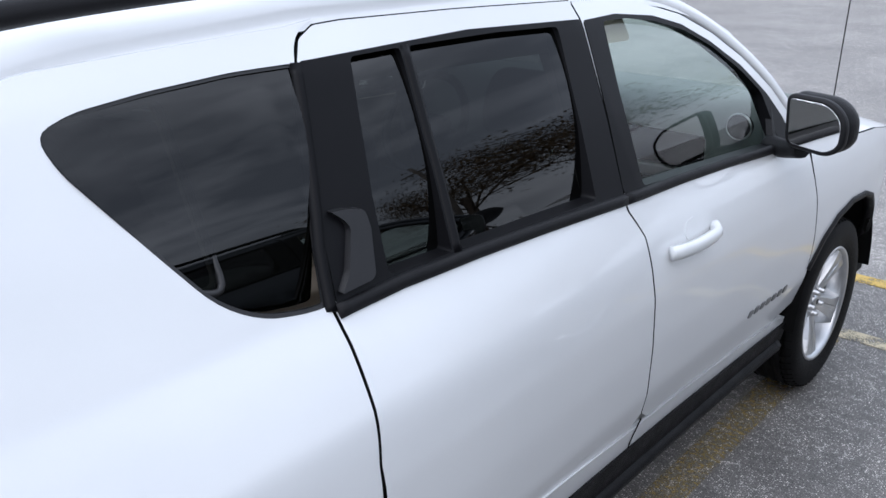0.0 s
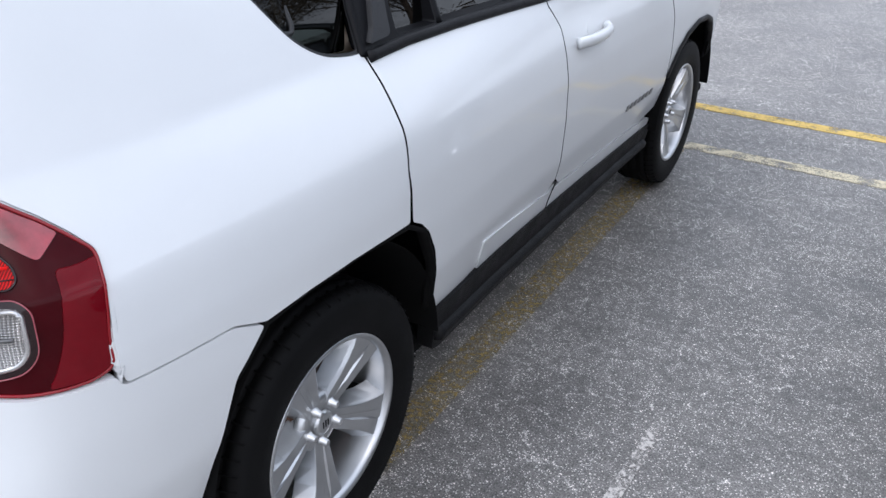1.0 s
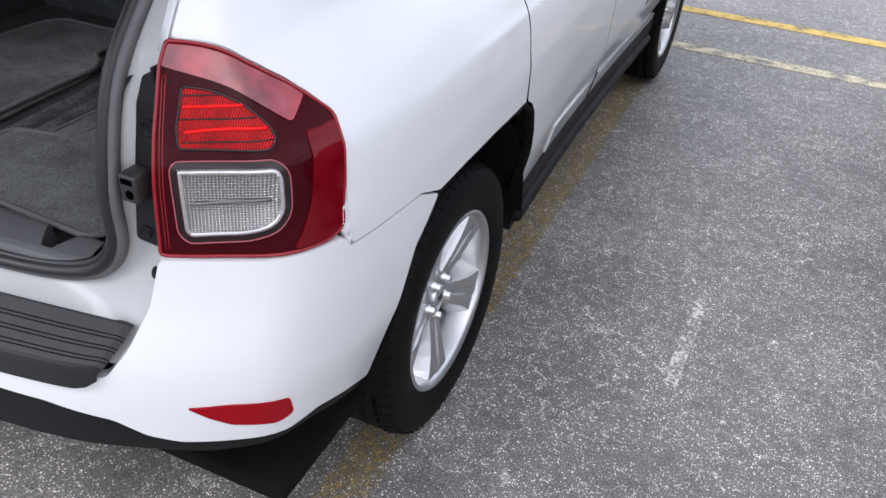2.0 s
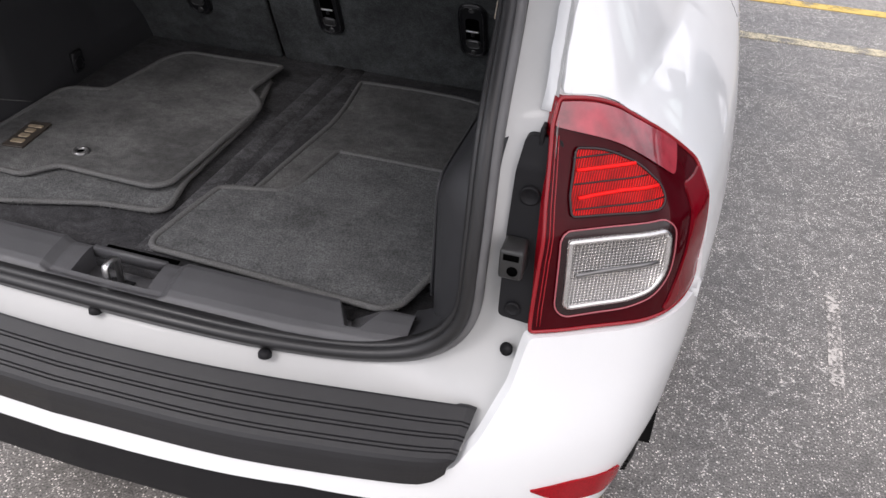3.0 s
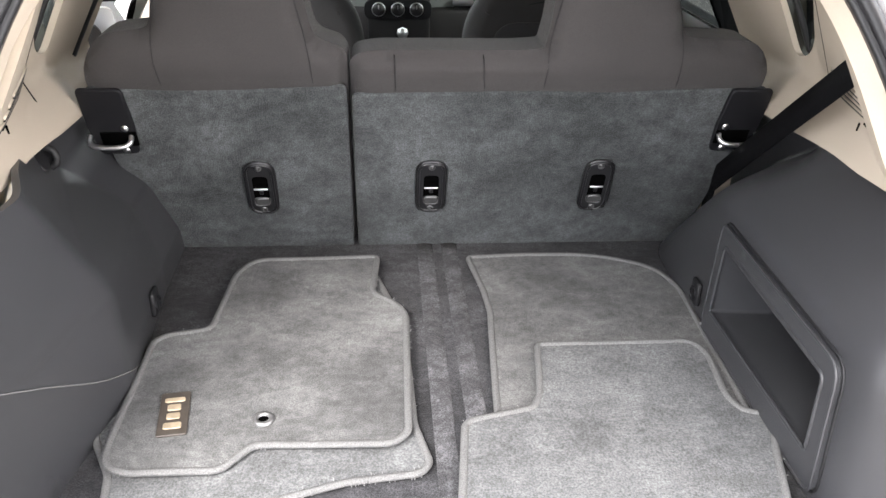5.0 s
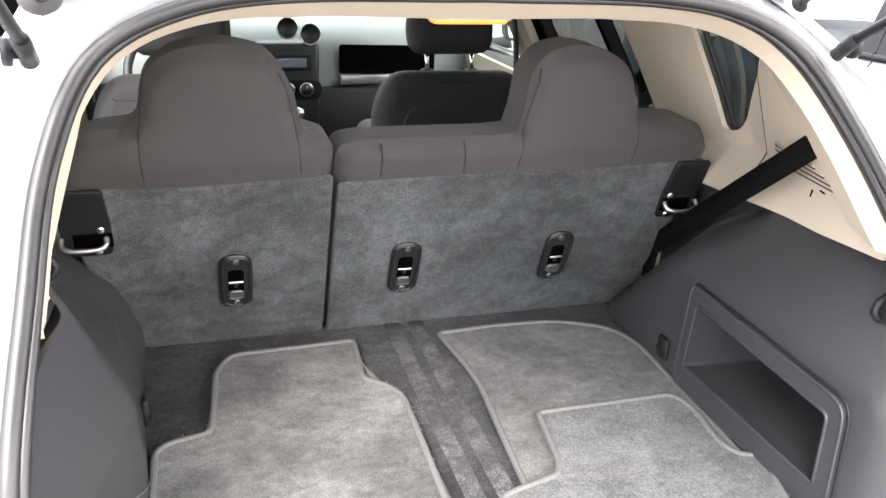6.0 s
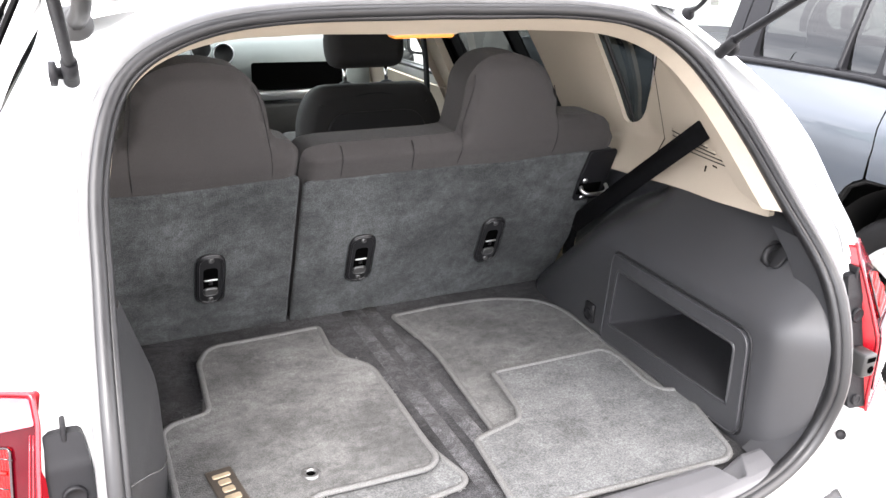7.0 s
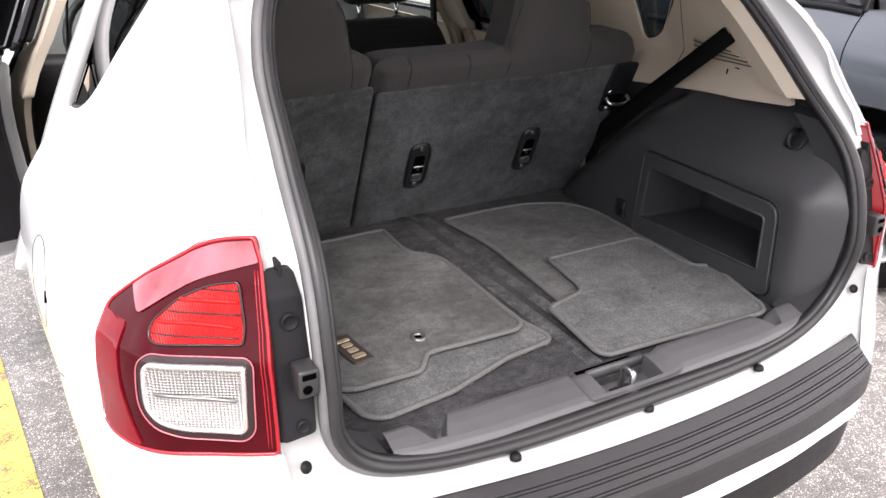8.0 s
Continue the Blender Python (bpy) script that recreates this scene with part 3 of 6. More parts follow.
def empty(name, label, category, at=(0, 0, 0), **more):
    ob = new(name)
    ob.location = at
    ob.empty_display_size = 0.2
    return tagged(ob, label, category, **more)


# ---- ground
_g = 300.0
ground = linked("ground", [(-_g, -_g, 0), (_g, -_g, 0), (_g, _g, 0), (-_g, _g, 0)], [(0, 1, 2, 3)], ASPHALT)
tagged(ground, "worn grey asphalt of an open parking lot with pale stone chips", "parking lot", kind="structure")


def stripe(name, a, b, width, mat, label):
    """A painted line, four millimetres thick, on the asphalt."""
    a, b = Vector((*a, 0)), Vector((*b, 0))
    w = (b - a).normalized().cross(Vector((0, 0, 1))) * width / 2
    bm = bmesh.new()
    low = [bm.verts.new(p + Vector((0, 0, 0.0005))) for p in (a - w, b - w, b + w, a + w)]
    top = [bm.verts.new(p + Vector((0, 0, 0.004))) for p in (a - w, b - w, b + w, a + w)]
    bm.faces.new(top)
    for i in range(4):
        bm.faces.new((low[i], low[(i + 1) % 4], top[(i + 1) % 4], top[i]))
    ob = part(name, bm, mat, None, smooth=False)
    return tagged(ob, label, "road marking", kind="structure")


stripe("bay_line_cross", (-14, 4.70), (16, 4.80), 0.105, YELLOW, "yellow painted line across the ends of the parking bays")
stripe("bay_line_faded", (-14, 4.00), (16, 4.11), 0.10, YELLOW_OLD, "faded yellow painted line next to a brighter one")
stripe("bay_line_under_car", (0.775, -1.2), (0.765, 3.98), 0.115, YELLOW_WORN, "worn yellow bay line half under the white car")
stripe("bay_line_left", (-0.93, -1.2), (-1.19, 3.98), 0.125, YELLOW, "yellow bay line on the asphalt beside the white car")
stripe("pale_scuff_mark", (1.388, 1.22), (1.406, 1.72), 0.040, PALE_MARK, "pale scuffed streak on the asphalt")


# ---- the car's outside; every outline is (s, z) on the shell, for the car's right side
S = at_y
# edge of the rear post along the tailgate opening
POST = [(0.764, 1.1642), (0.784, 1.203), (0.818, 1.241), (0.903, 1.302), (1.034, 1.366), (1.165, 1.428), (1.270, 1.474), (1.345, 1.507), (1.420, 1.535)]
QUARTER = [(1.325, 0.797), (1.249, 0.827), (1.040, 0.833), (1.035, 0.860), (1.035, 0.912), (1.045, 0.980), (1.0575, 1.043), (1.030, 1.073), (0.994, 1.1005), (0.948, 1.1235), (0.882, 1.1448), (0.826, 1.1575), *POST, (1.500, 1.547), (1.714, 1.557), (1.955, 1.567), (2.03, 1.575), (1.993, 1.563), (1.971, 1.549), (1.957, 1.533), (1.944, 1.511), (1.919, 1.437), (1.890, 1.352), (1.847, 1.237), (1.828, 1.153), (1.824, 1.095), (1.814, 1.034), (1.797, 0.920), (1.796, 0.797), (1.726, 0.799), (1.582, 0.805), (1.448, 0.804)]
QWIN = [(1.942, 1.511, .012), (1.809, 1.511), (1.654, 1.503), (1.530, 1.491, .06), (1.471, 1.471, .04), (1.487, 1.422), (1.579, 1.290), (1.638, 1.208, .05), (1.706, 1.167, .06), (1.786, 1.153), (1.824, 1.151, .01), (1.847, 1.237), (1.890, 1.352), (1.919, 1.437)]
REAR_DOOR = [(1.809, 0.794), (1.803, 0.920), (1.821, 1.035), (1.831, 1.095), (1.835, 1.153), (1.854, 1.237), (1.897, 1.352), (1.926, 1.437), (1.950, 1.511), (1.976, 1.546, .008), (2.020, 1.565, .008), (2.091, 1.568), (2.395, 1.565), (2.785, 1.556),
             (2.790, 1.515), (2.753, 1.347), (2.703, 1.136), (2.693, 1.102), (2.726, 1.036), (2.727, 0.956), (2.741, 0.773), (2.768, 0.533), (2.723, 0.502), (2.455, 0.522), (2.246, 0.541), (2.237, 0.493), (2.231, 0.455), (1.988, 0.439),
             (1.975, 0.470), (1.945, 0.585), (1.922, 0.670), (1.883, 0.738), (1.848, 0.773)]
DOOR_HOLE = [(1.846, 1.153), (1.863, 1.237), (1.905, 1.352), (1.934, 1.437), (1.957, 1.509), (2.405, 1.522), (2.785, 1.512), (2.747, 1.347), (2.700, 1.141), (2.424, 1.147), (2.135, 1.155)]
RWIN_FIX = [(2.066, 1.509, .012), (2.196, 1.512, .008), (2.164, 1.359), (2.133, 1.190), (2.127, 1.159, .008), (1.966, 1.164, .012), (1.992, 1.290), (2.033, 1.414)]
RWIN = [(2.222, 1.512, .010), (2.482, 1.513), (2.692, 1.507, .012), (2.649, 1.347), (2.599, 1.147, .012), (2.327, 1.153), (2.153, 1.158, .010), (2.159, 1.191), (2.190, 1.359)]
FRONT_DOOR = [(2.773, 0.533), (2.747, 0.773), (2.733, 0.956), (2.731, 1.036), (2.700, 1.102), (2.710, 1.136), (2.759, 1.347), (2.797, 1.515), (2.792, 1.555), (2.934, 1.550), (3.108, 1.528), (3.262, 1.491), (3.403, 1.429), (3.528, 1.349), (3.641, 1.250), (3.713, 1.153),
              (3.751, 1.082), (3.758, 0.974), (3.802, 0.826), (3.826, 0.696), (3.831, 0.565), (3.817, 0.490), (3.666, 0.464), (3.272, 0.478), (2.816, 0.501)]
FDOOR_HOLE = [(2.710, 1.139), (2.763, 1.347), (2.803, 1.508), (2.950, 1.512), (3.118, 1.495), (3.246, 1.463), (3.367, 1.408), (3.492, 1.330), (3.596, 1.235), (3.645, 1.163), (3.669, 1.093), (3.215, 1.110)]
FWIN = [(2.879, 1.503, .012), (3.001, 1.502), (3.118, 1.485), (3.247, 1.452), (3.368, 1.397), (3.483, 1.320), (3.565, 1.245), (3.570, 1.162), (3.569, 1.098, .01), (3.213, 1.116), (2.792, 1.138, .012), (2.830, 1.340)]
FENDER = [(3.769, 1.043), (3.766, 0.974), (3.809, 0.826), (3.833, 0.696), (3.831, 0.617), (3.876, 0.656), (3.919, 0.713), (4.008, 0.765), (4.148, 0.792), (4.293, 0.784), (4.398, 0.750), (4.494, 0.678), (4.542, 0.586), (4.643, 0.470), (4.750, 0.465), (5.050, 0.505), (5.450, 0.585), (5.450, 0.785), (5.050, 0.885), (4.750, 0.950), (4.396, 1.008), (4.061, 1.032)]
LAMP = [(.7575, 1.1600, .006), (.790, 1.1580, .03), (.8246, 1.153, .03), (.880, 1.140, .03), (.945, 1.1185, .03), (.990, 1.096, .03), (1.025, 1.069, .03), (1.052, 1.043, .010), (1.040, .980, .04), (1.030, .912, .03), (1.029, .868, .012), (1.0, .8575, .02), (.955, .8575), (.874, .859), (.786, .8595), (.7194, .861, .006), (.7235, .967), (.730, 1.042), (.7440, 1.130)]
HOUSING = [(.722, .868), (.826, .866), (1.010, .866), (1.018, .96), (1.036, 1.04), (1.005, 1.078), (.94, 1.112), (.83, 1.143), (.752, 1.152), (.732, 1.0)]
TOP_BAND = [(.7465, 1.1315, .003), (.792, 1.1205, .03), (.860, 1.1035, .03), (.9176, 1.0811, .03), (.966, 1.0515, .008), (1.010, 1.0775, .004), (.988, 1.0945, .03), (.9435, 1.1165, .03), (.879, 1.138, .03), (.8235, 1.151, .03), (.790, 1.1560, .03), (.7590, 1.1580, .003)]
RED_BLOCK = [(.7762, 1.106, .006), (.822, 1.1010, .02), (.8893, 1.0793, .02), (.924, 1.0515, .010), (.9265, 1.0335, .010), (.910, 1.0240, .008), (.7648, 1.0280, .006), (.7630, 1.0515)]
REVERSE = [(.7595, 1.0010, .006), (.911, 1.0010, .010), (.9235, .9900, .012), (.921, .929, .03), (.9015, .9070, .02), (.860, .8955, .02), (.7690, .8925, .008), (.7610, .9020, .006)]
SIDE_LENS = [(.982, 1.010, .012), (.984, 1.036, .010), (1.016, 1.0335, .02), (1.0485, 1.0370, .004), (1.0375, .980, .03), (1.0275, .912, .03), (1.0255, .870, .012), (.998, .8610, .02), (.930, .8630, .01), (.945, .882, .03), (.966, .930, .03)]
REFLECTOR = [(.733, .586, .004), (.80, .586), (.904, .570, .008), (.914, .526, .012), (.881, .517, .012), (.80, .538), (.765, .560)]


def flipped(points):
    return [(-p[0], *p[1:]) for p in points]


def wheel(parent, x, y, outer, label):
    """A tyre with grooves on a five-spoke alloy rim; outer is +1 on the car's right and -1 on its left."""
    m = Matrix.Translation((x, y, .345)) @ Matrix.Diagonal((outer, 1, 1, 1))
    prof = [(-.095, .235), (-.105, .27), (-.107, .305), (-.098, .328), (-.085, .338)]
    for c in (-.06, -.02, .02, .06):
        prof += [(c - .006, .344), (c - .004, .335), (c + .004, .335), (c + .006, .344)]
    prof += [(.085, .338), (.098, .328), (.107, .305), (.106, .285), (.1065, .282), (.104, .262), (.100, .240), (.094, .229)]
    tyre = part("wheel", lathe(prof, 64, m), TYRE, parent, label)
    part("sipe_pattern", lug_cuts(m), WELL, tyre)["kind"] = "stuff"
    rim = part("rim", lathe([(.092, .232), (.098, .228), (.096, .220), (.080, .214), (.050, .208), (-.02, .200), (-.09, .212), (-.094, .230)], 64, m), ALLOY, tyre, "silver alloy rim")
    # five broad spokes, each with a sunk middle
    bm = bmesh.new()
    for k in range(5):
        a = 2 * math.pi * k / 5 + .785
        rows = []
        for r, w, x0, dip in ((.030, .022, .050, .0), (.060, .027, .054, .002), (.085, .030, .060, .004), (.11, .033, .066, .006), (.15, .040, .074, .007), (.185, .050, .080, .005), (.216, .062, .083, .0)):
            ring = []
            for f, d in ((-1.45, .050), (-1.06, .010), (-.96, .001), (-.90, 0), (-.30, .001), (-.20, dip), (.10, dip), (.22, .002), (.90, 0), (.96, .001), (1.06, .010), (1.45, .050)):
                y0, z0 = f * w, r
                ring.append(bm.verts.new((x0 - d, y0 * math.cos(a) + z0 * math.sin(a), z0 * math.cos(a) - y0 * math.sin(a))))
            rows.append(ring)
        for p, q in zip(rows, rows[1:]):
            for i in range(11):
                bm.faces.new((p[i], p[i + 1], q[i + 1], q[i]))
    bm.transform(m)
    part("spokes", bm, ALLOY, tyre, "five broad silver spokes", smooth=False)
    part("hub_face", lathe([(.030, .078), (.046, .074), (.052, .062), (.053, .034), (.048, .031)], 32, m), ALLOY, tyre)
    part("hub_cap", lathe([(.050, .032), (.060, .030), (.063, .020), (.063, .0001)], 28, m), ALLOY, tyre, "round grey hub cap")
    bm = bmesh.new()
    for k, h in ((-1, .018), (0, .020), (1, .018)):
        bmesh.ops.create_cube(bm, size=1, matrix=Matrix.Translation((.0635, k * .009, 0)) @ Matrix.Diagonal((.001, .004, h, 1)))
    bm.transform(m)
    part("cap_mark", bm, TRIM, tyre)
    for k in range(5):
        a = 2 * math.pi * k / 5 + .785
        t = m @ Matrix.Translation((0, .050 * math.sin(a), .050 * math.cos(a)))
        part("lug_nut", lathe([(.048, .0135), (.056, .0125), (.058, .0100), (.070, .0095), (.074, .006), (.074, .0001)], 6, t), STEEL, tyre)
    part("brake_disc", lathe([(-.01, .15), (.0, .15), (.0, .07), (.012, .068), (.014, .0001)], 40, m), DISC, tyre, "rusty brown brake disc")
    part("brake_backing", lathe([(-.04, .19), (-.03, .19), (-.03, .0001)], 32, m), WELL, tyre)
    return tyre


def lug_cuts(m):
    """Short sipes on the tyre's shoulders."""
    bm = bmesh.new()
    for k in range(60):
        for x in (-.077, .077):
            t = Matrix.Rotation(2 * math.pi * k / 60, 4, "X") @ Matrix.Translation((x, 0, .3362)) @ Matrix.Rotation(radians(17.5 if x > 0 else -17.5), 4, "Y")
            bmesh.ops.create_cube(bm, size=1, matrix=t @ Matrix.Diagonal((.040, .0035, .010, 1)))
    bm.transform(m)
    return bm


def arch_liner(parent, y, side):
    """The dark inner bowl over a wheel."""
    a = np.linspace(.06, math.pi - .06, 26)
    outer = [(side * .885, y + .412 * math.cos(t), .36 + .447 * math.sin(t)) for t in a]
    inner = [(side * .60, p[1], p[2]) for p in outer]
    grid_sheet("wheel_well", outer, inner, WELL, parent, flip=side < 0, steps=4)
    part("inner_wall", block((min(side * .60, side * .58), y - .40, .22), (max(side * .60, side * .58), y + .40, .80), .01), WELL, parent)


LAMP_PARTS = ("tail_lamp", "brake_lens", "reversing_lens")


def lamp_in(z):
    """How far the lamp stands back from the shell towards its foot."""
    return .012 * np.clip((1.0 - np.asarray(z, float)) / .11, 0, 1)


def on_lamp(lift):
    return lambda p, inset: body(p[:, 0], p[:, 1], inset - lift + lamp_in(p[:, 1]))


def strip(name, points, lift, profile, mat, parent, label=""):
    """A moulding drawn along the shell."""
    q = np.array(points, float)
    p = np.vstack([*(a + (b - a) * np.linspace(0, 1, max(1, int(np.ceil(np.linalg.norm(b - a) / .025))), endpoint=False)[:, None] for a, b in zip(q, q[1:])), q[-1:]])
    path = body(p[:, 0], p[:, 1], -lift + (lamp_in(p[:, 1]) if parent.name.split(".")[0] in LAMP_PARTS else 0))
    return part(name, sweep(path, profile), mat, parent, label)


def on_glass(inset0, tilt=.022, bulge=.020):
    """Side glass: barrelled, and a little more upright than the shell round it."""
    def place(p, inset):
        z = p[:, 1]
        return body(p[:, 0], z, inset0 + inset + .004 + tilt * (1.51 - z) / .36 - bulge * (1 - ((z - 1.33) / .18) ** 2))
    return place


def side_of_car(car, sign, paint, near, open_rear=False):
    """One flank: quarter panel, doors, fender, glass, mouldings and lamp."""
    f = (lambda q: q) if sign > 0 else flipped
    fine = .022 if near else .045
    panel = on_body()
    q = sheet("quarter_panel", rounded(f(QUARTER), .008), panel, paint, car, [rounded(f(QWIN), .02)], step=fine)
    w = sheet("quarter_window", grown(rounded(f(QWIN), .02), -.001), on_glass(.003, .036, .026), PRIVACY, car, step=.03, depth=.004, label="dark tinted rear side window")
    edge = [(1.9445, 1.511), (1.9195, 1.437), (1.8905, 1.352), (1.8475, 1.237), (1.828, 1.153), (1.825, 1.145)]
    strip("window_edge", f(edge), .002, [(-.010, -.006), (-.010, .002), (.010, .002), (.010, -.006)], PILLAR, w)
    sheet("window_rubber", grown(rounded(f(QWIN), .02), .001), on_body(-.003), SEAL, w, [grown(rounded(f(QWIN), .02), -.006)], step=.03, depth=.006)
    if not open_rear:
        d = sheet("rear_door", rounded(f(REAR_DOOR), .006), panel, paint, car, [rounded(f(DOOR_HOLE), .004)], step=fine, rim=WELL)
        door_upper(d, f, sign)
    d = sheet("front_door", rounded(f(FRONT_DOOR), .006), panel, paint, car, [rounded(f(FDOOR_HOLE), .01)], step=fine, rim=WELL)
    sheet("window_frame", grown(rounded(f(FDOOR_HOLE), .01), .0035), on_body(.0035), PILLAR, d, [rounded(f(FWIN), .02)], step=.02, depth=.04)
    g = sheet("window_pane", grown(rounded(f(FWIN), .02), .010), on_glass(.010), CLEAR, d, step=.03, depth=.004, label="clear side window")
    g.visible_shadow = False
    pts = [(2.705, 1.126), (2.963, 1.119), (3.215, 1.108), (3.466, 1.094), (3.676, 1.085)]
    strip("belt_moulding", f(pts), .004, [(-.014, -.011), (-.014, .010), (-.004, .013), (.008, .010), (.010, -.008), (.004, -.013)], TRIM, d, "dull black belt moulding")
    handle(d, f, 2.936, 0.986, sign)
    sheet("front_fender", rounded(f(FENDER), .02), panel, paint, car, step=fine * 1.4, rim=WELL)
    # rocker strip, black cladding with its rounded edge
    rock = [(2.236, 0.543), (2.724, 0.498), (3.273, 0.474), (3.686, 0.458), (3.784, 0.443), (3.787, 0.413), (3.279, 0.413), (2.731, 0.428), (2.238, 0.447)]
    sheet("rocker_strip", rounded(f(rock), .006), on_body(.0045), paint, car, step=.02, depth=.03)
    strip("door_gap", f([(2.769, .520), (2.752, .470), (2.748, .425)]), .0050, [(-.0016, -.002), (-.0016, .0006), (.0016, .0006), (.0016, -.002)], HOLE, car)
    clad = [(1.981, 0.452), (2.235, 0.450), (2.730, 0.431), (3.278, 0.416), (3.807, 0.413), (3.823, 0.345), (3.825, 0.278), (3.310, 0.248), (2.698, 0.249), (2.073, 0.271), (2.025, 0.288)]
    c = sheet("sill_cladding", rounded(f(clad), .01), on_body(.012), CLAD, car, step=.03, depth=.05, label="charcoal plastic sill cladding")
    strip("cladding_ridge", f([(2.022, 0.349), (2.477, 0.328), (3.095, 0.314), (3.784, 0.327)]), .012, [(-.02, -.03), (-.02, .026), (.008, .018), (.022, .004), (.018, -.016)], CLAD, c)
    for y in (.90, 3.534):
        arch_liner(car, y, sign)
    # dark rolled lips inside both arches
    lip = [(1.247, 0.713), (1.331, 0.790), (1.448, 0.803), (1.620, 0.803), (1.795, 0.787), (1.873, 0.742), (1.930, 0.632), (1.977, 0.450)]
    strip("arch_lip", f(lip), -.016, [(-.012, -.006), (-.012, .006), (.014, .006), (.014, -.006)], WELL, car)
    lip = [(3.831, 0.617), (3.919, 0.713), (4.008, 0.765), (4.148, 0.792), (4.293, 0.784), (4.398, 0.750), (4.494, 0.678), (4.643, 0.470)]
    strip("front_arch_lip", f(lip), -.012, [(-.016, -.010), (-.016, .010), (.020, .010), (.020, -.010)], TRIM, car)
    # dark rubber behind the panel gaps
    rear_gap = [REAR_DOOR[k][:2] for k in range(0, 14)]
    mid_gap = [FRONT_DOOR[k][:2] for k in range(0, 9)]
    fore_gap = [FENDER[k][:2] for k in range(0, 5)]
    for gap in (rear_gap, mid_gap, fore_gap):
        strip("gap_rubber", f(gap), -.011, [(-.010, -.002), (-.010, .002), (.010, .002), (.010, -.002)], HOLE, car)
    # lamp: a smoked shell, an upper band with the sky's reflection painted rose, a fluted brake light, a deep red flank
    # and a clear reversing light
    lamp = sheet("tail_lamp", rounded(f(LAMP), .006), on_lamp(.004), LENS_DARK, car, step=.012, depth=.030, label="red and smoked tail lamp with a clear reversing light", rim=RIM_RED)
    sheet("lamp_housing", rounded(f(HOUSING), .01), on_lamp(-.020), TRIM, lamp, step=.02, depth=.085, label="black lamp housing")
    pocket = [(1.030, .838), (1.032, .848), (1.033, .860), (1.033, .912), (1.043, .980), (1.055, 1.043), (1.028, 1.071), (.992, 1.098), (.947, 1.121), (.881, 1.142), (.826, 1.155), (.78, 1.161)]
    strip("lamp_pocket", f(pocket), -.007, [(-.012, -.001), (-.012, .001), (.012, .001), (.012, -.001)], paint, car)
    rim = rounded(f(LAMP), .006)
    strip_loop("lens_edge", grown(rim, .0010), .004, .0031, RIM_RED, lamp)
    sheet("top_lens", rounded(f(TOP_BAND), .008), on_lamp(.0075), LENS_SKY_SHEEN, lamp, step=.012, depth=.004, label="upper lens band coloured rose for the sky's reflection")
    sheet("side_lens", rounded(f(SIDE_LENS), .008), on_lamp(.0068), LENS_SIDE, lamp, step=.012, depth=.003, label="deep red side of the lens")
    brake = sheet("brake_lens", rounded(f(RED_BLOCK), .008), on_lamp(.0075), LENS_RED, lamp, step=.010, depth=.004, label="bright red brake light lens")
    strip_loop("lens_frame", rounded(f(RED_BLOCK), .008), .0072, .0020, LENS_EDGE, brake)
    for z, e, rise in ((1.0815, .878, .0), (1.0495, .916, .002)):
        strip("light_bar", f([(.775, z), (.80, z + rise), (.85, z + rise * 2), (e, z + rise)]), .0085, circle(.0026, 6), RIM_GLOW, brake)
    for z, e in ((1.0655, .900), (1.0365, .921), (1.095, .845)):
        strip("light_step", f([(.770, z), (.80, z), (.85, z), (e, z)]), .0076, circle(.0013, 6), LENS_EDGE, brake)
    for d in (.0055, .0105):
        strip("edge_line", f([(.7225 + d, .868), (.7255 + d, .967), (.7315 + d, 1.042), (.742 + d, 1.120)]), .0042, circle(.0010, 6), RIM_RED, lamp)
    sheet("lamp_well", grown(rounded(f(REVERSE), .012), .010), on_lamp(.0062), LENS_EDGE, lamp, step=.016, depth=.005)
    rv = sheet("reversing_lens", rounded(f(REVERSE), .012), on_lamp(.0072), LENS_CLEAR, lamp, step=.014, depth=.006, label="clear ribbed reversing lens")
    strip_loop("lens_frame", grown(rounded(f(REVERSE), .012), -.004), .0072, .0040, CHROME_SOFT, rv)
    strip_loop("well_edge", grown(rounded(f(REVERSE), .012), .011), .0072, .0011, RIM_ROSE, lamp)
    strip("bulb_bar", f([(.775, .948), (.83, .952), (.90, .955)]), .0080, [(-.003, -.002), (-.003, .002), (.003, .002), (.003, -.002)], DULL, rv)
    # roof rail
    x = sign * .50
    path = line3([(x * 1.02, .68, 1.565), (x * 1.02, .78, 1.612), (x, 1.2, 1.640), (x, 1.8, 1.645), (x, 2.25, 1.625), (x, 2.36, 1.58)], 6)
    part("roof_rail", sweep(path, circle(.026, 10, .020)), TRIM, car, "black roof rail")


def strip_loop(name, loop, lift, r, mat, parent):
    """A thin bead all round an outline on the shell."""
    lp = resampled(loop, .012)
    path = body(lp[:, 0], lp[:, 1], -lift + (lamp_in(lp[:, 1]) if parent.name.split(".")[0] in LAMP_PARTS else 0))
    return part(name, rod(path, r, 6, True), mat, parent)


RIM_GLOW = material("red_light_guide", (0.95, 0.012, 0.010), 0.45, spec=0.2)
RIM_ROSE = material("rose_lens_bead", (0.42, 0.10, 0.12), 0.2, coat=0.5)
CHROME_SOFT = material("satin_reflector", (0.66, 0.65, 0.64), 0.25, metal=0.9, mottle=0.1, mscale=40)
LENS_EDGE = material("smoked_lens_edge", (0.016, 0.004, 0.005), 0.15, coat=0.4, spec=0.3)


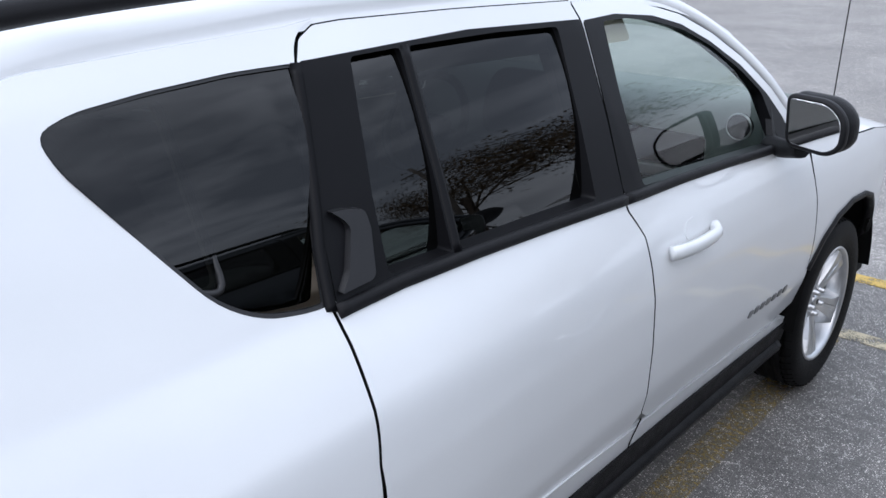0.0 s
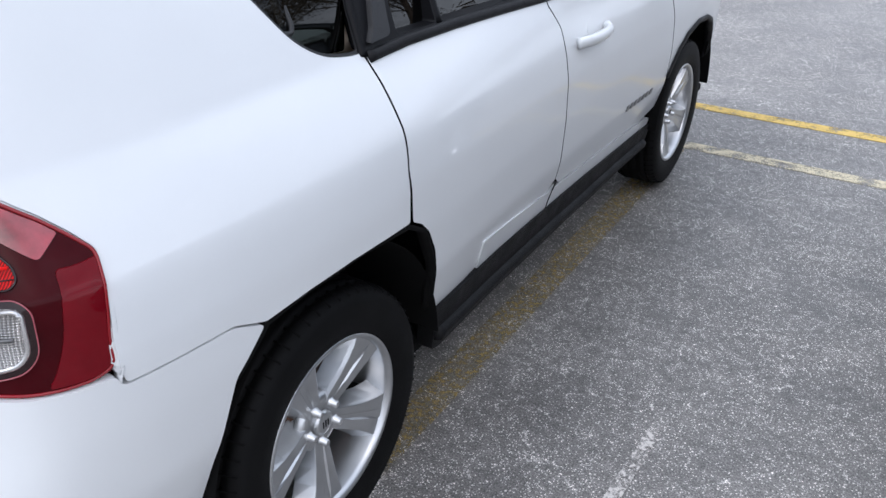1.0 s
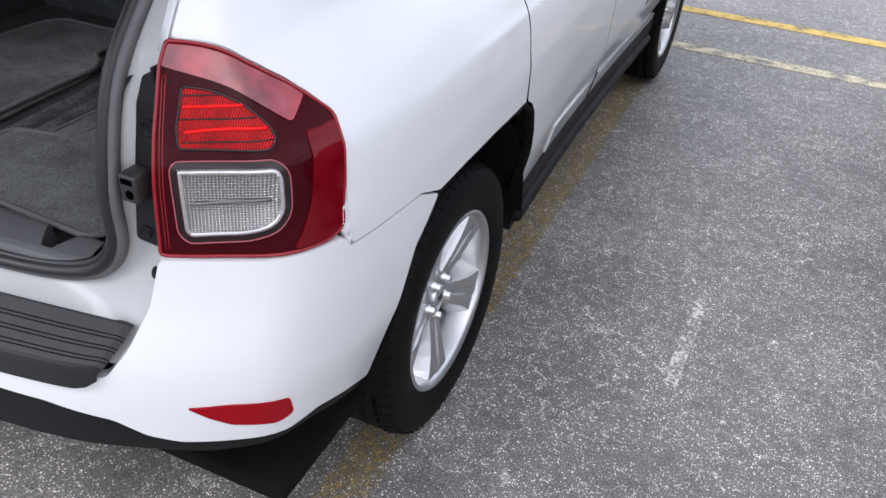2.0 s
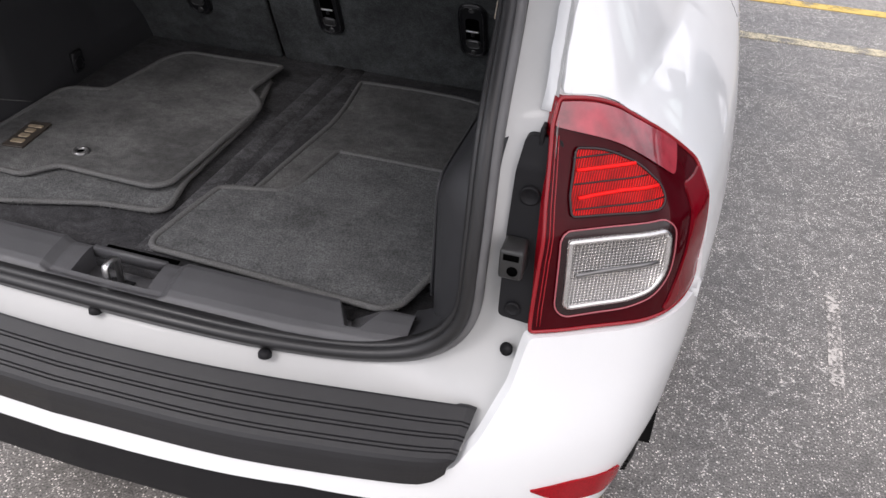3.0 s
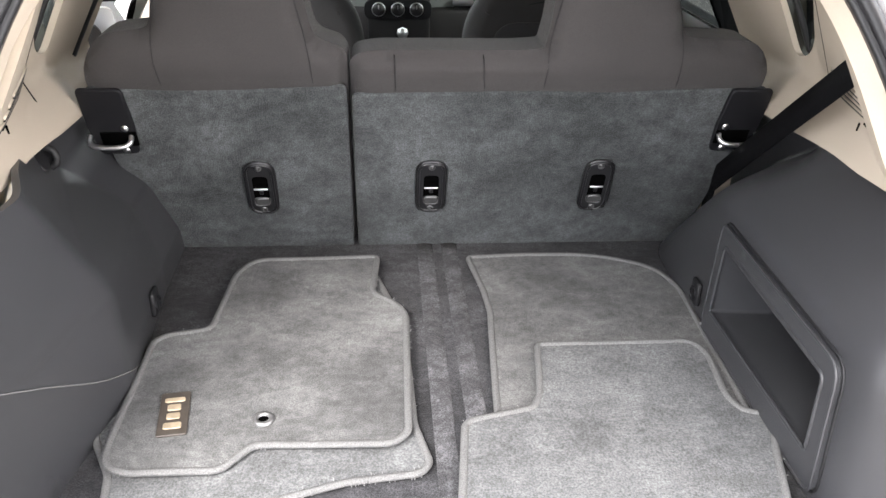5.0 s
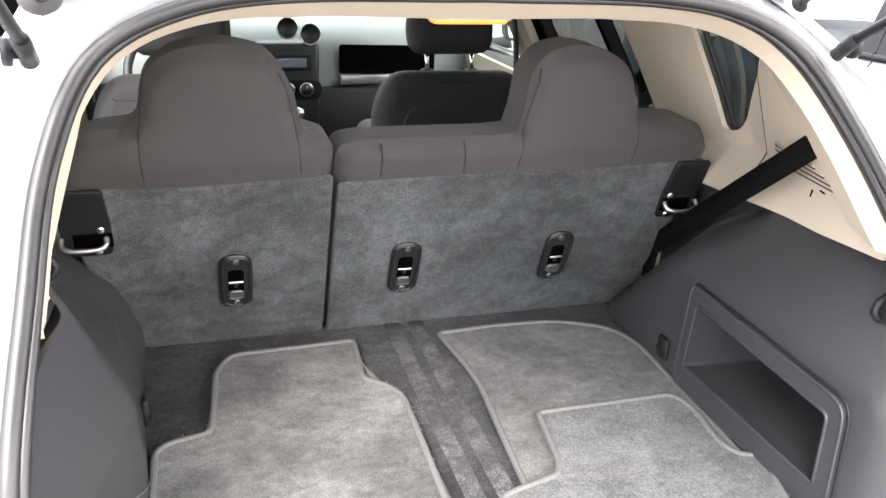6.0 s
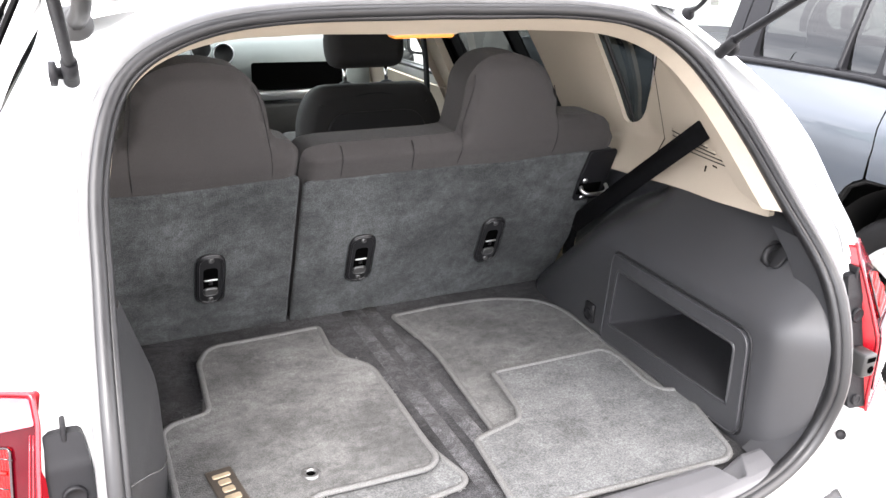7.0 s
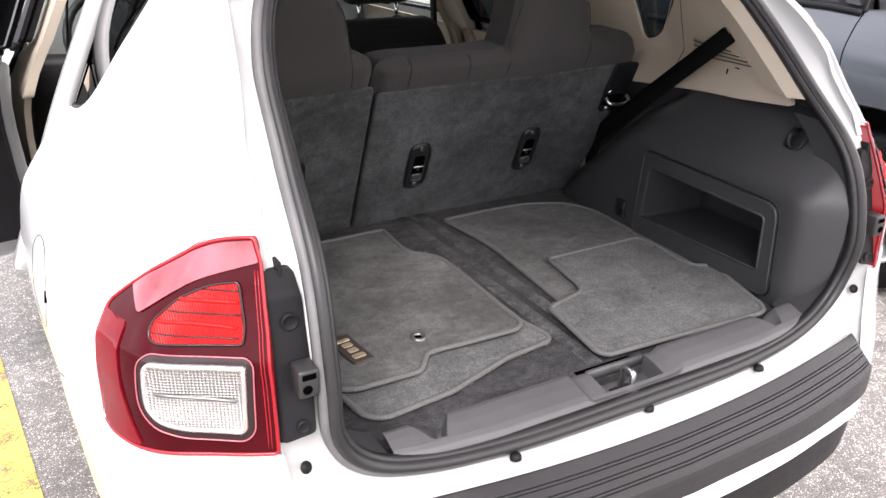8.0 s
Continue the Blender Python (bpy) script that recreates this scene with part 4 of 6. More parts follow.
def door_upper(d, f, sign):
    """The black framed upper half of a rear door: panes, divider, pull in the pillar, belt moulding."""
    sheet("window_frame", grown(rounded(f(DOOR_HOLE), .004), .0035), on_body(.0035), PILLAR, d, [rounded(f(RWIN_FIX), .01), rounded(f(RWIN), .01)], step=.02, depth=.04)
    for pts in (RWIN_FIX, RWIN):
        g = sheet("window_pane", grown(rounded(f(pts), .01), .007), on_glass(.009), PRIVACY, d, step=.03, depth=.004, label="dark tinted window pane")
    bar = [(2.139, 1.156), (2.146, 1.190), (2.177, 1.359), (2.209, 1.514)]
    strip("pane_divider", f(bar), .003, [(-.011, -.012), (-.010, .002), (-.004, .004), (.004, .004), (.010, .002), (.011, -.012)], PILLAR, d)
    pts = [(1.836, 1.142), (1.991, 1.147), (2.194, 1.144), (2.426, 1.136), (2.700, 1.126)]
    strip("belt_moulding", f(pts), .004, [(-.014, -.011), (-.014, .010), (-.004, .013), (.008, .010), (.010, -.008), (.004, -.013)], TRIM, d, "dull black belt moulding")
    # pull in the pillar: a cup and a grip over it
    cup = [(1.872, 1.288, .008), (1.958, 1.282, .008), (1.930, 1.172, .008), (1.850, 1.164, .008)]
    h = sheet("pillar_handle", rounded(f(cup), .01), on_body(.002), HOLE, d, step=.02, depth=.012, label="black pull handle in the window pillar")
    plate = [(1.886, 1.287, .004), (1.912, 1.286, .004), (1.955, 1.278, .012), (1.954, 1.248), (1.929, 1.178, .012), (1.918, 1.172, .006), (1.850, 1.168, .004), (1.878, 1.193, .008), (1.913, 1.256, .012), (1.906, 1.270, .006)]
    g = sheet("grip", rounded(f(plate), .006), on_body(.018), PAD, h, step=.012, depth=.016, label="broad black pull grip")


def handle(d, f, s, z, sign):
    """A body-coloured bow handle over a dished cup, with its key cap."""
    cup = [(s + .02 + .045 * math.cos(a), z + .010 + .030 * math.sin(a)) for a in np.linspace(0, 2 * math.pi, 20, endpoint=False)]
    sheet("handle_cup", np.array(f(cup)), on_body(.0015), d.data.materials[0], d, step=.012, depth=.003)
    bow = [(s - .125, z - .010), (s - .10, z - .008), (s - .04, z - .010), (s + .04, z - .010), (s + .09, z - .008), (s + .115, z - .002)]
    p = np.array(f(bow), float)
    lift = np.array([.010, .024, .032, .034, .030, .012])
    path = np.array([body(a, b, -c) for (a, b), c in zip(p, lift)])
    part("door_handle", sweep(spline(path, 5), [(-.012, -.016), (-.014, 0), (-.010, .015), (.004, .018), (.012, .010), (.014, -.004), (.006, -.018)]), d.data.materials[0], d, "white bow door handle")


def whole_outside(car, paint, near=True, hatch_open=True, open_left=False):
    for sign in (1, -1):
        side_of_car(car, sign, paint, near and sign > 0 or hatch_open, open_rear=open_left and sign < 0)
    # rear bumper, one skin from arch to arch
    half = [(.612, .650), (.652, .70), (.694, .775), (.716, .856), (.826, .853), (.93, .852), (1.026, .850), (1.034, .829), (1.249, .823), (1.321, .792), (1.244, .717), (1.185, .558), (1.152, .437), (1.05, .468), (.982, .487), (.907, .480), (.80, .494), (.714, .503), (.661, .521), (.61, .559), (.50, .590), (.393, .600), (.129, .592)]
    loop = half + flipped(half)[::-1]
    for f in ((lambda q: q), flipped):
        strip("frame_flange", f([(.752, 1.140), *POST]), -.010, [(-.016, -.001), (-.016, .001), (.016, .001), (.016, -.001)], paint, car)
    b = sheet("rear_bumper", rounded(loop, .012), on_body(), paint, car, step=.025, depth=.02)
    half = [(1.152, .432), (1.05, .463), (.982, .482), (.907, .475), (.80, .489), (.714, .498), (.661, .516), (.61, .554), (.50, .585), (.393, .595), (.129, .587), (-.129, .587)]
    loop = half[:-1] + flipped(half[:-1])[::-1] + [(-1.145, .405), (-.98, .448), (-.75, .458), (-.60, .482), (-.40, .500), (.40, .500), (.60, .482), (.75, .458), (.98, .448), (1.145, .405)]
    v = sheet("lower_valance", rounded(loop, .008), on_body(-.010), TRIM, b, step=.035, depth=.03, label="charcoal lower bumper valance")
    for f in ((lambda q: q), flipped):
        r = sheet("reflector", rounded(f(REFLECTOR), .008), on_body(.003), LENS_SIDE2, b, step=.02, depth=.02, label="red bumper reflector")
    for sign in (1, -1):
        for y, lab in ((.90, "rear wheel with a silver five-spoke rim and black tyre"), (3.534, "front wheel with a silver five-spoke rim and black tyre")):
            wheel(car, sign * .765, y, sign, lab)
    # roof, hood, windscreen
    ys = np.linspace(.66, 2.86, 34)
    edge_z = np.interp(ys, (.6, 1.0, 1.35, 1.8, 2.25, 2.5, 2.7, 2.9), (1.515, 1.545, 1.565, 1.565, 1.550, 1.525, 1.474, 1.388))
    edge = shell(S(ys), edge_z - .006, .003)
    edge[:, 1] = ys
    rows = []
    for k in np.sin(np.linspace(-math.pi / 2, math.pi / 2, 25)):
        p = edge.copy()
        p[:, 0] *= k
        p[:, 2] += .10 * max(0, 1 - k * k) ** .6 * np.interp(ys, (.66, .9, 2.6, 2.86), (.5, 1, 1.1, 1.25))
        rows.append(p)
    n = len(ys)
    faces = [(a * n + i, a * n + n + i, a * n + n + i + 1, a * n + i + 1) for a in range(24) for i in range(n - 1)]
    linked("roof", np.vstack(rows), faces, paint, car)
    cowl = [(k * .78, 3.45 - .10 * k * k, 1.075 + .02 * (1 - k * k)) for k in np.linspace(-1, 1, 13)]
    head = [(k * .60, 2.84 - .06 * k * k, 1.475 + .045 * (1 - k * k)) for k in np.linspace(-1, 1, 13)]
    g = grid_sheet("windscreen", cowl, head, CLEAR, car, "clear windscreen")
    g.visible_shadow = False
    for sign in (1, -1):
        pts = [(2.86, 1.576), (2.95, 1.570), (3.12, 1.549), (3.275, 1.512), (3.42, 1.450), (3.548, 1.369), (3.665, 1.268), (3.745, 1.160), (3.775, 1.085)]
        path = body([sign * p[0] for p in pts], [p[1] for p in pts], .012)
        part("windscreen_pillar", sweep(line3(path, 4), [(-.022, -.014), (-.022, .006), (-.010, .014), (.010, .014), (.022, .006), (.022, -.014)], up=(sign, .35, .5)), paint, car)
    side = shell(np.linspace(4.07, 5.0, 18), np.interp(np.linspace(4.07, 5.0, 18), (3.75, 4.05, 4.4, 4.75, 5.05), (1.045, 1.03, 1.00, .95, .885)))
    rows = []
    for k in np.linspace(-1, 1, 15):
        p = side.copy()
        p[:, 0] *= k
        p[:, 2] += .07 * (1 - abs(k) ** 2.5)
        rows.append(p)
    n = len(side)
    faces = [(a * n + i, a * n + n + i, a * n + n + i + 1, a * n + i + 1) for a in range(14) for i in range(n - 1)]
    linked("hood", np.vstack(rows), faces, paint, car)
    nose = [(s, .905) for s in np.linspace(5.0, 5.46, 5)] + [(5.460, 0.285), (4.660, 0.310), (4.656, 0.452), (4.750, 0.455), (5.000, 0.505)]
    for f in ((lambda q: q), flipped):
        sheet("front_bumper", rounded(f(nose), .02), on_body(.002), paint, car, step=.06)
    # floor pan, so that no light comes up through the car
    part("floor_pan", block((-.80, .25, .27), (.80, 4.2, .31), .01), WELL, car)
    for sign in (1, -1):
        mirror(car, sign)


LENS_SIDE2 = material("red_reflector", (0.30, 0.0006, 0.006), 0.12, coat=0.12, spec=0.12, grain=0.25, gscale=300)
MIRROR = material("mirror_glass", (0.9, 0.9, 0.9), 0.02, metal=1.0)


def mirror(car, sign):
    """A black door mirror on a short arm, its glass facing back."""
    m = Matrix.Translation((sign * .958, 2.80, 1.190)) @ Matrix.Rotation(radians(-8 * sign), 4, "Z") @ Matrix.Rotation(radians(90), 4, "X") @ Matrix.Diagonal((sign, 1, 1, 1))
    out = rounded([(-.080, -.070, .035), (.050, -.082, .05), (.092, -.05, .05), (.092, .03, .06), (.040, .078, .06), (-.092, .084, .03)], .04, 8)
    h = part("door_mirror", pillow(out, .115, .050, m @ Matrix.Translation((0, 0, -.105))), TRIM, car, "black door mirror")
    part("mirror_bezel", pillow(out, .030, .009, m @ Matrix.Translation((0, 0, -.012))), TRIM, h)
    part("mirror_glass", pillow(grown(out, -.013), .004, .001, m @ Matrix.Translation((0, 0, .0155))), MIRROR, h, "silvered mirror glass")
    path = line3([(sign * .80, 2.88, 1.10), (sign * .85, 2.86, 1.095), (sign * .92, 2.83, 1.11)], 5)
    part("mirror_arm", sweep(path, circle(.035, 10, .028)), TRIM, h)
    sail = [(sign * .835, 2.84, 1.085), (sign * .83, 2.99, 1.075), (sign * .765, 2.94, 1.22)]
    bm = bmesh.new()
    a = [bm.verts.new(p) for p in sail]
    b = [bm.verts.new((p[0] - sign * .02, p[1], p[2])) for p in sail]
    bm.faces.new(a), bm.faces.new(b[::-1])
    for i in range(3):
        bm.faces.new((a[i], b[i], b[(i + 1) % 3], a[(i + 1) % 3]))
    part("mirror_sail", bm, TRIM, h, smooth=False)


# ---- the white car
car = empty("car", "white compact SUV with its tailgate open, parked on asphalt", "car")
whole_outside(car, WHITE, near=True, hatch_open=True, open_left=True)

# letters of the model badge on the front door, as plain bars
for k in range(7):
    s = 3.378 + k * .043
    w = [(s, .590), (s + .024, .590), (s + .030, .612), (s + .006, .612)]
    sheet("badge_letter", rounded(w, .004), on_body(.004), DULL, car, step=.02, depth=.004)
# wire aerial on the fender
part("aerial", rod(line3([(.80, 3.42, 1.03), (.80, 3.43, 1.4), (.80, 3.445, 1.80)], 4), .0022, 6), TRIM, car, "thin wire aerial")

# ---- step pad on the bumper
xs = np.r_[-.618, -.606, -.594, np.linspace(-.588, .588, 57), .594, .606, .618]
inner_y = .078 + .18 * xs**2
outer = shell(np.abs(xs) * 1.01, np.full(63, .65))
end_w = np.clip((np.abs(xs) - .38) / .24, 0, 1) ** 2
prof = [(0, .0), (.02, .003), (.06, .004)]
for c in (.30, .365, .53, .595, .76, .825):
    prof += [(c - .014, .004), (c - .006, .0008), (c + .006, .0008), (c + .014, .004)]
prof += [(.93, .004), (.975, .001), (1.005, -.006), (1.02, -.016), (1.03, -.040)]
rows, m = [], len(prof)
for x, yi, po, e in zip(xs, inner_y, outer, end_w):
    end = min(1.0, (.618 - abs(x)) / .012)
    for u, h in prof:
        if abs(x) > .592:
            h = min(h, .004) if h > 0 else (.004 if u < .9 else h)
        if u > 1:
            h *= 1 - .6 * np.clip((abs(x) - .56) / .058, 0, 1) ** 2
        y = yi + (po[1] - .004 - .010 * e - yi) * u
        z = .724 - .008 * e - .048 * u + h + .004 * end
        rows.append((x - math.copysign(.012 * u + .010 * max(0, u - .93) / .1, x) * (abs(x) / .618) ** 16, y, z))
faces = [(a * m + i, a * m + i + 1, a * m + m + i + 1, a * m + m + i) for a in range(62) for i in range(m - 1)]
linked("step_pad", rows, faces, PAD, car, "ribbed black rubber step pad on the bumper", smooth=False)

for sign in (1, -1):
    f = (lambda q: q) if sign > 0 else flipped
    doors = [(2.77, .50), (2.77, 1.095), (3.74, 1.06), (3.78, .50)]
    sheet("door_lining", rounded(f(doors), .03), lambda p, i: body(p[:, 0], p[:, 1], .07 + i), BEIGE, car, step=.08, depth=.02, flip=True)
    if sign > 0:
        doors = [(2.08, .62), (1.93, .86), (1.89, 1.12), (2.70, 1.095), (2.74, .50), (2.12, .52)]
        sheet("door_lining", rounded(f(doors), .03), lambda p, i: body(p[:, 0], p[:, 1], .07 + i), BEIGE, car, step=.08, depth=.02, flip=True)


# ---- the left rear door stands open, hinged at its front edge
hinge = body(-2.71, .9)
f = flipped
ld = sheet("open_rear_door", rounded(f(REAR_DOOR), .006), on_body(), WHITE, car, [rounded(f(DOOR_HOLE), .004)], step=.04)
door_upper(ld, f, -1)
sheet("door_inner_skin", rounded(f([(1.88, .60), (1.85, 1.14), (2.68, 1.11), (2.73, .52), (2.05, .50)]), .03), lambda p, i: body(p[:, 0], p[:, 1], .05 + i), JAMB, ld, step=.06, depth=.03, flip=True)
sheet("door_lining", rounded(f([(1.97, .62), (1.92, 1.09), (2.64, 1.07), (2.68, .56)]), .05), lambda p, i: body(p[:, 0], p[:, 1], .075 + i), DARK, ld, step=.06, depth=.03, label="dark inner door lining", flip=True)
part("door_seal", rod([tuple(body(-s, z, .055)) for s, z in ((1.86, .62), (1.86, 1.14), (1.95, 1.50), (2.40, 1.525), (2.77, 1.51))], .010, 8), SEAL, ld)
hp = Vector((hinge[0] + .03, hinge[1], 0))
ld.matrix_local = Matrix.Translation(hp) @ Matrix.Rotation(radians(-66), 4, "Z") @ Matrix.Translation(-hp)
# painted edge of the door opening
for pts in ([(1.805, .80), (1.835, 1.15), (1.945, 1.50)], ):
    a = np.array([body(-s, z, .004) for s, z in pts])
    path = spline(a, 8)
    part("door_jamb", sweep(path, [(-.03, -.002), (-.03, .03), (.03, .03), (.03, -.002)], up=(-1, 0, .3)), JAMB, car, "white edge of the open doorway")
    part("doorway_seal", rod(path + (.05, .03, 0), .012, 8), SEAL, car)


# fuel flap on the left quarter panel
ring_pts = [(-1.46 + .085 * math.cos(a), .915 + .085 * math.sin(a)) for a in np.linspace(0, 2 * math.pi, 32, endpoint=False)]
strip_loop("fuel_flap_gap", np.array(ring_pts), .0, .0008, LUG, car)
sheet("fuel_flap_notch", rounded([(-1.385, .905), (-1.365, .915), (-1.385, .93)], .002), on_body(.002), HOLE, car, step=.01, depth=.002)

for sign in (1, -1):
    f = (lambda q: q) if sign > 0 else flipped
    sheet("pillar_trim", rounded(f([(2.64, .98), (2.84, .98), (2.87, 1.50), (2.70, 1.50)]), .03), lambda p, i: body(p[:, 0], p[:, 1], .055 + i), BEIGE, car, step=.05, depth=.03, label="beige pillar trim", flip=True)
    sheet("roof_side_trim", rounded(f([(1.95, 1.46), (3.05, 1.44), (3.05, 1.505), (1.95, 1.525)]), .02), lambda p, i: body(p[:, 0], p[:, 1], .05 + i), BEIGE, car, step=.05, depth=.02, flip=True)
# how the hatch and cabin, laid out on a slightly smaller car, come to lie in this shell
CABIN = Matrix.Translation((0, -.059, -.005)) @ Matrix.Scale(1.04, 4) @ Matrix.Rotation(.0128, 4, "X")
outside = set(scene.objects)


# ---- hatch opening: jamb between the outer edge and the seal, then the seal and the inner trim
SEAL_LINE = line3([(0, .195, .712), (.15, .197, .712), (.28, .203, .713), (.42, .222, .716), (.52, .236, .742), (.575, .236, .81), (.587, .232, .92), (.583, .282, 1.066), (.571, .403, 1.187), (.553, .525, 1.305), (.502, .612, 1.405), (.40, .636, 1.462), (.25, .645, 1.486), (0, .650, 1.492)], 6)
_back = CABIN.inverted()
_post = [tuple(_back @ Vector(body(s, z, .001))) for s, z in POST]
_foot = [tuple(_back @ Vector(body(s, z, .008))) for s, z in ((.648, .672), (.708, .768), (.726, .858))]
EDGE_LINE = line3([(0, .100, .664), (.15, .103, .664), (.30, .112, .666), (.45, .136, .670), *_foot, (.648, .285, 1.06), *_post, (.46, .735, 1.530), (.25, .742, 1.560), (0, .745, 1.572)], 6)


def _share(line):
    d = np.r_[0, np.cumsum(np.linalg.norm(np.diff(line, axis=0), axis=1))]
    return d / d[-1]


# the upper part keeps step with the seal's upper part
_low, _high = EDGE_LINE[:42], EDGE_LINE[42:]
_high = np.stack([np.interp(_share(SEAL_LINE[42:]), _share(_high), _high[:, k]) for k in range(3)], 1)
EDGE_LINE = np.vstack([_low, _high])
_full = lambda line: np.vstack([line, (line * (-1, 1, 1))[-2:0:-1]])
OFF = np.array((-.008, 0, 0))                             # the opening lies a little to the car's left
seal_loop, edge_loop = _full(SEAL_LINE) + OFF, _full(EDGE_LINE) + OFF * .4


def ring(name, a, b, mat, parent, label="", steps=14, dish=0.0, flip=False):
    """A closed band between two loops, dished in its middle."""
    n, rows, faces = len(a), [], []
    corner = .018 * np.clip(1 - np.abs(a[:, 2] - .78) / .12, 0, 1)      # deeper towards the lower corners
    for k in range(steps + 1):
        t = k / steps
        p = a + (b - a) * t
        p[:, 1] += (dish + corner) * min(1, t / .16) * (1 - max(0, (t - .55) / .45) ** 2)
        rows.append(p)
    for k in range(steps):
        for i in range(n):
            j = (i + 1) % n
            f = (k * n + i, k * n + j, k * n + n + j, k * n + n + i)
            faces.append(f[::-1] if flip else f)
    return linked(name, np.vstack(rows), faces, mat, parent, label)


in_loop = (seal_loop - OFF) * (.985, 1, 1) + OFF + (0, .012, 0)
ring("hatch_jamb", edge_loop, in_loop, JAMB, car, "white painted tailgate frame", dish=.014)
# outward normal of the frame, for the seal
bulb = [(-.009, -.010), (-.011, .002), (-.008, .009), (-.001, .012), (.006, .009), (.009, .003), (.008, -.010)]
out = seal_loop - np.array([0, .40, 1.08])
out[:, 1] = 0
n_face = np.cross(np.roll(seal_loop, -1, 0) - np.roll(seal_loop, 1, 0), out)
n_face /= np.linalg.norm(n_face, axis=1)[:, None]
n_face *= np.where(n_face[:, 1:2] > 0, -1, 1)
inwards = out / np.linalg.norm(out, axis=1)[:, None]
seal_mid = seal_loop - inwards * .012
seal = part("hatch_seal", sweep(seal_mid, bulb, True, n_face), SEAL, car, "black rubber tailgate seal")
part("seal_lip", sweep(seal_loop - inwards * .024 + (0, .006, 0), [(-.005, -.010), (-.006, .004), (0, .008), (.005, .004), (.005, -.010)], True, n_face), SEAL, seal)
part("seal_base", sweep(seal_loop - inwards * .001 - n_face * .002, [(-.008, -.008), (-.008, .003), (-.004, .007), (.003, .007), (.007, .002), (.007, -.008)], True, n_face), SEAL_GREY, seal, "grey outer lip of the seal")

# beige arch trim inside the seal, from the belt upwards, and its black foot
k0 = 47
up = SEAL_LINE[k0:]
arch = np.vstack([up, (up * (-1, 1, 1))[-2::-1]]) + OFF
inw = arch - np.array([0, .40, 1.02])
inw[:, 1] = 0
inw /= np.linalg.norm(inw, axis=1)[:, None]
wide = np.maximum(.003 + .033 * np.clip((inw[:, 2] - .45) / .4, 0, 1), np.where(inw[:, 0] > 0, .016, 0))[:, None]
a0, a1, a2 = arch - inw * .027 + (0, .012, 0), arch - inw * (.027 + wide) + np.outer(.050 + .040 * np.clip((inw[:, 2] - .5) / .4, 0, 1), (0, 1, 0)), arch - inw * (.006 + (wide - .010) * 2.0) + (0, .135, 0)
t = grid_sheet("arch_trim", a0, a1, BEIGE, car, "beige trim round the tailgate opening", steps=4)
grid_sheet("arch_trim_return", a1, a2, BEIGE, t, steps=4)
for sign in (1, -1):
    low = SEAL_LINE[22:k0 + (-1 if sign > 0 else 6)]
    q = low * (sign, 1, 1) + OFF
    iw = q - np.array([0, .40, 1.02])
    iw[:, 1] = 0
    iw /= np.linalg.norm(iw, axis=1)[:, None]
    grid_sheet("corner_trim", q - iw * .024 + (0, .010, 0), q - iw * .020 + (0, .090, 0), PANEL, car, flip=sign < 0, steps=4)

# rubber stops, plugs and lamp brackets on the frame
for x in (-.285, 0, .282):
    part("bump_stop", lathe([(0, .010), (.006, .010), (.010, .007), (.011, .0001)], 14, pose(x, .190, .706, 0, -80, 90)), TRIM, car)
for sign in (1, -1):
    m = look((sign * 0.619, 0.2445, 0.778), (sign * 0.30, -0.60, 1.30))
    part("frame_plug", lathe([(0, .0095), (.002, .0095), (.003, .0001)], 16, m @ Matrix.Rotation(radians(90), 4, "Y")), TRIM, car)
    plate = rounded([(sign * .604, .842), (sign * .690, .836), (sign * .650, 1.074), (sign * .606, 1.072), (sign * .600, 1.03), (sign * .600, .95)], .008)

    def plate_place(p, inset):
        y = np.interp(p[:, 1], (.838, .935, 1.02, 1.036, 1.044, 1.085), (.233, .256, .278, .281, .285, .300))
        return np.stack([p[:, 0], y + inset + 1.1 * np.clip(np.abs(p[:, 0]) - .650, 0, 1), p[:, 1]], 1)
    br = sheet("lamp_bracket", plate, plate_place, TRIM, car, step=.010, depth=.02, label="black plastic bracket beside the tail lamp")
    for z, r in ((1.004, .013), (.856, .010)):
        y = float(np.interp(z, (.838, .935, 1.02, 1.036), (.233, .256, .278, .281))) + .001
        part("bracket_boss", lathe([(0, r), (.005, r), (.0055, r * .8), (.004, r * .75), (.005, .0001)], 20, pose(sign * .622, y, z, 0, 0, -90)), TRIM, br)
    part("bracket_fin", block((min(sign * .622, sign * .628), .292, 1.02), (max(sign * .622, sign * .628), .325, 1.085), .002), TRIM, br)
    x = sign * .616
    part("bracket_lug", block((x - .015, .222, .910), (x + .015, .258, .953), .004), LUG, br, "grey plastic lug with a hole and a slot")
    part("lug_hole", lathe([(0, .007), (.001, .007), (.0012, .0001)], 16, pose(x + sign * .003, .2220, .924, 0, 0, -90)), HOLE, br)
    part("lug_slot", block((x - .010, .2210, .939), (x + .010, .2230, .948), .001), HOLE, br)

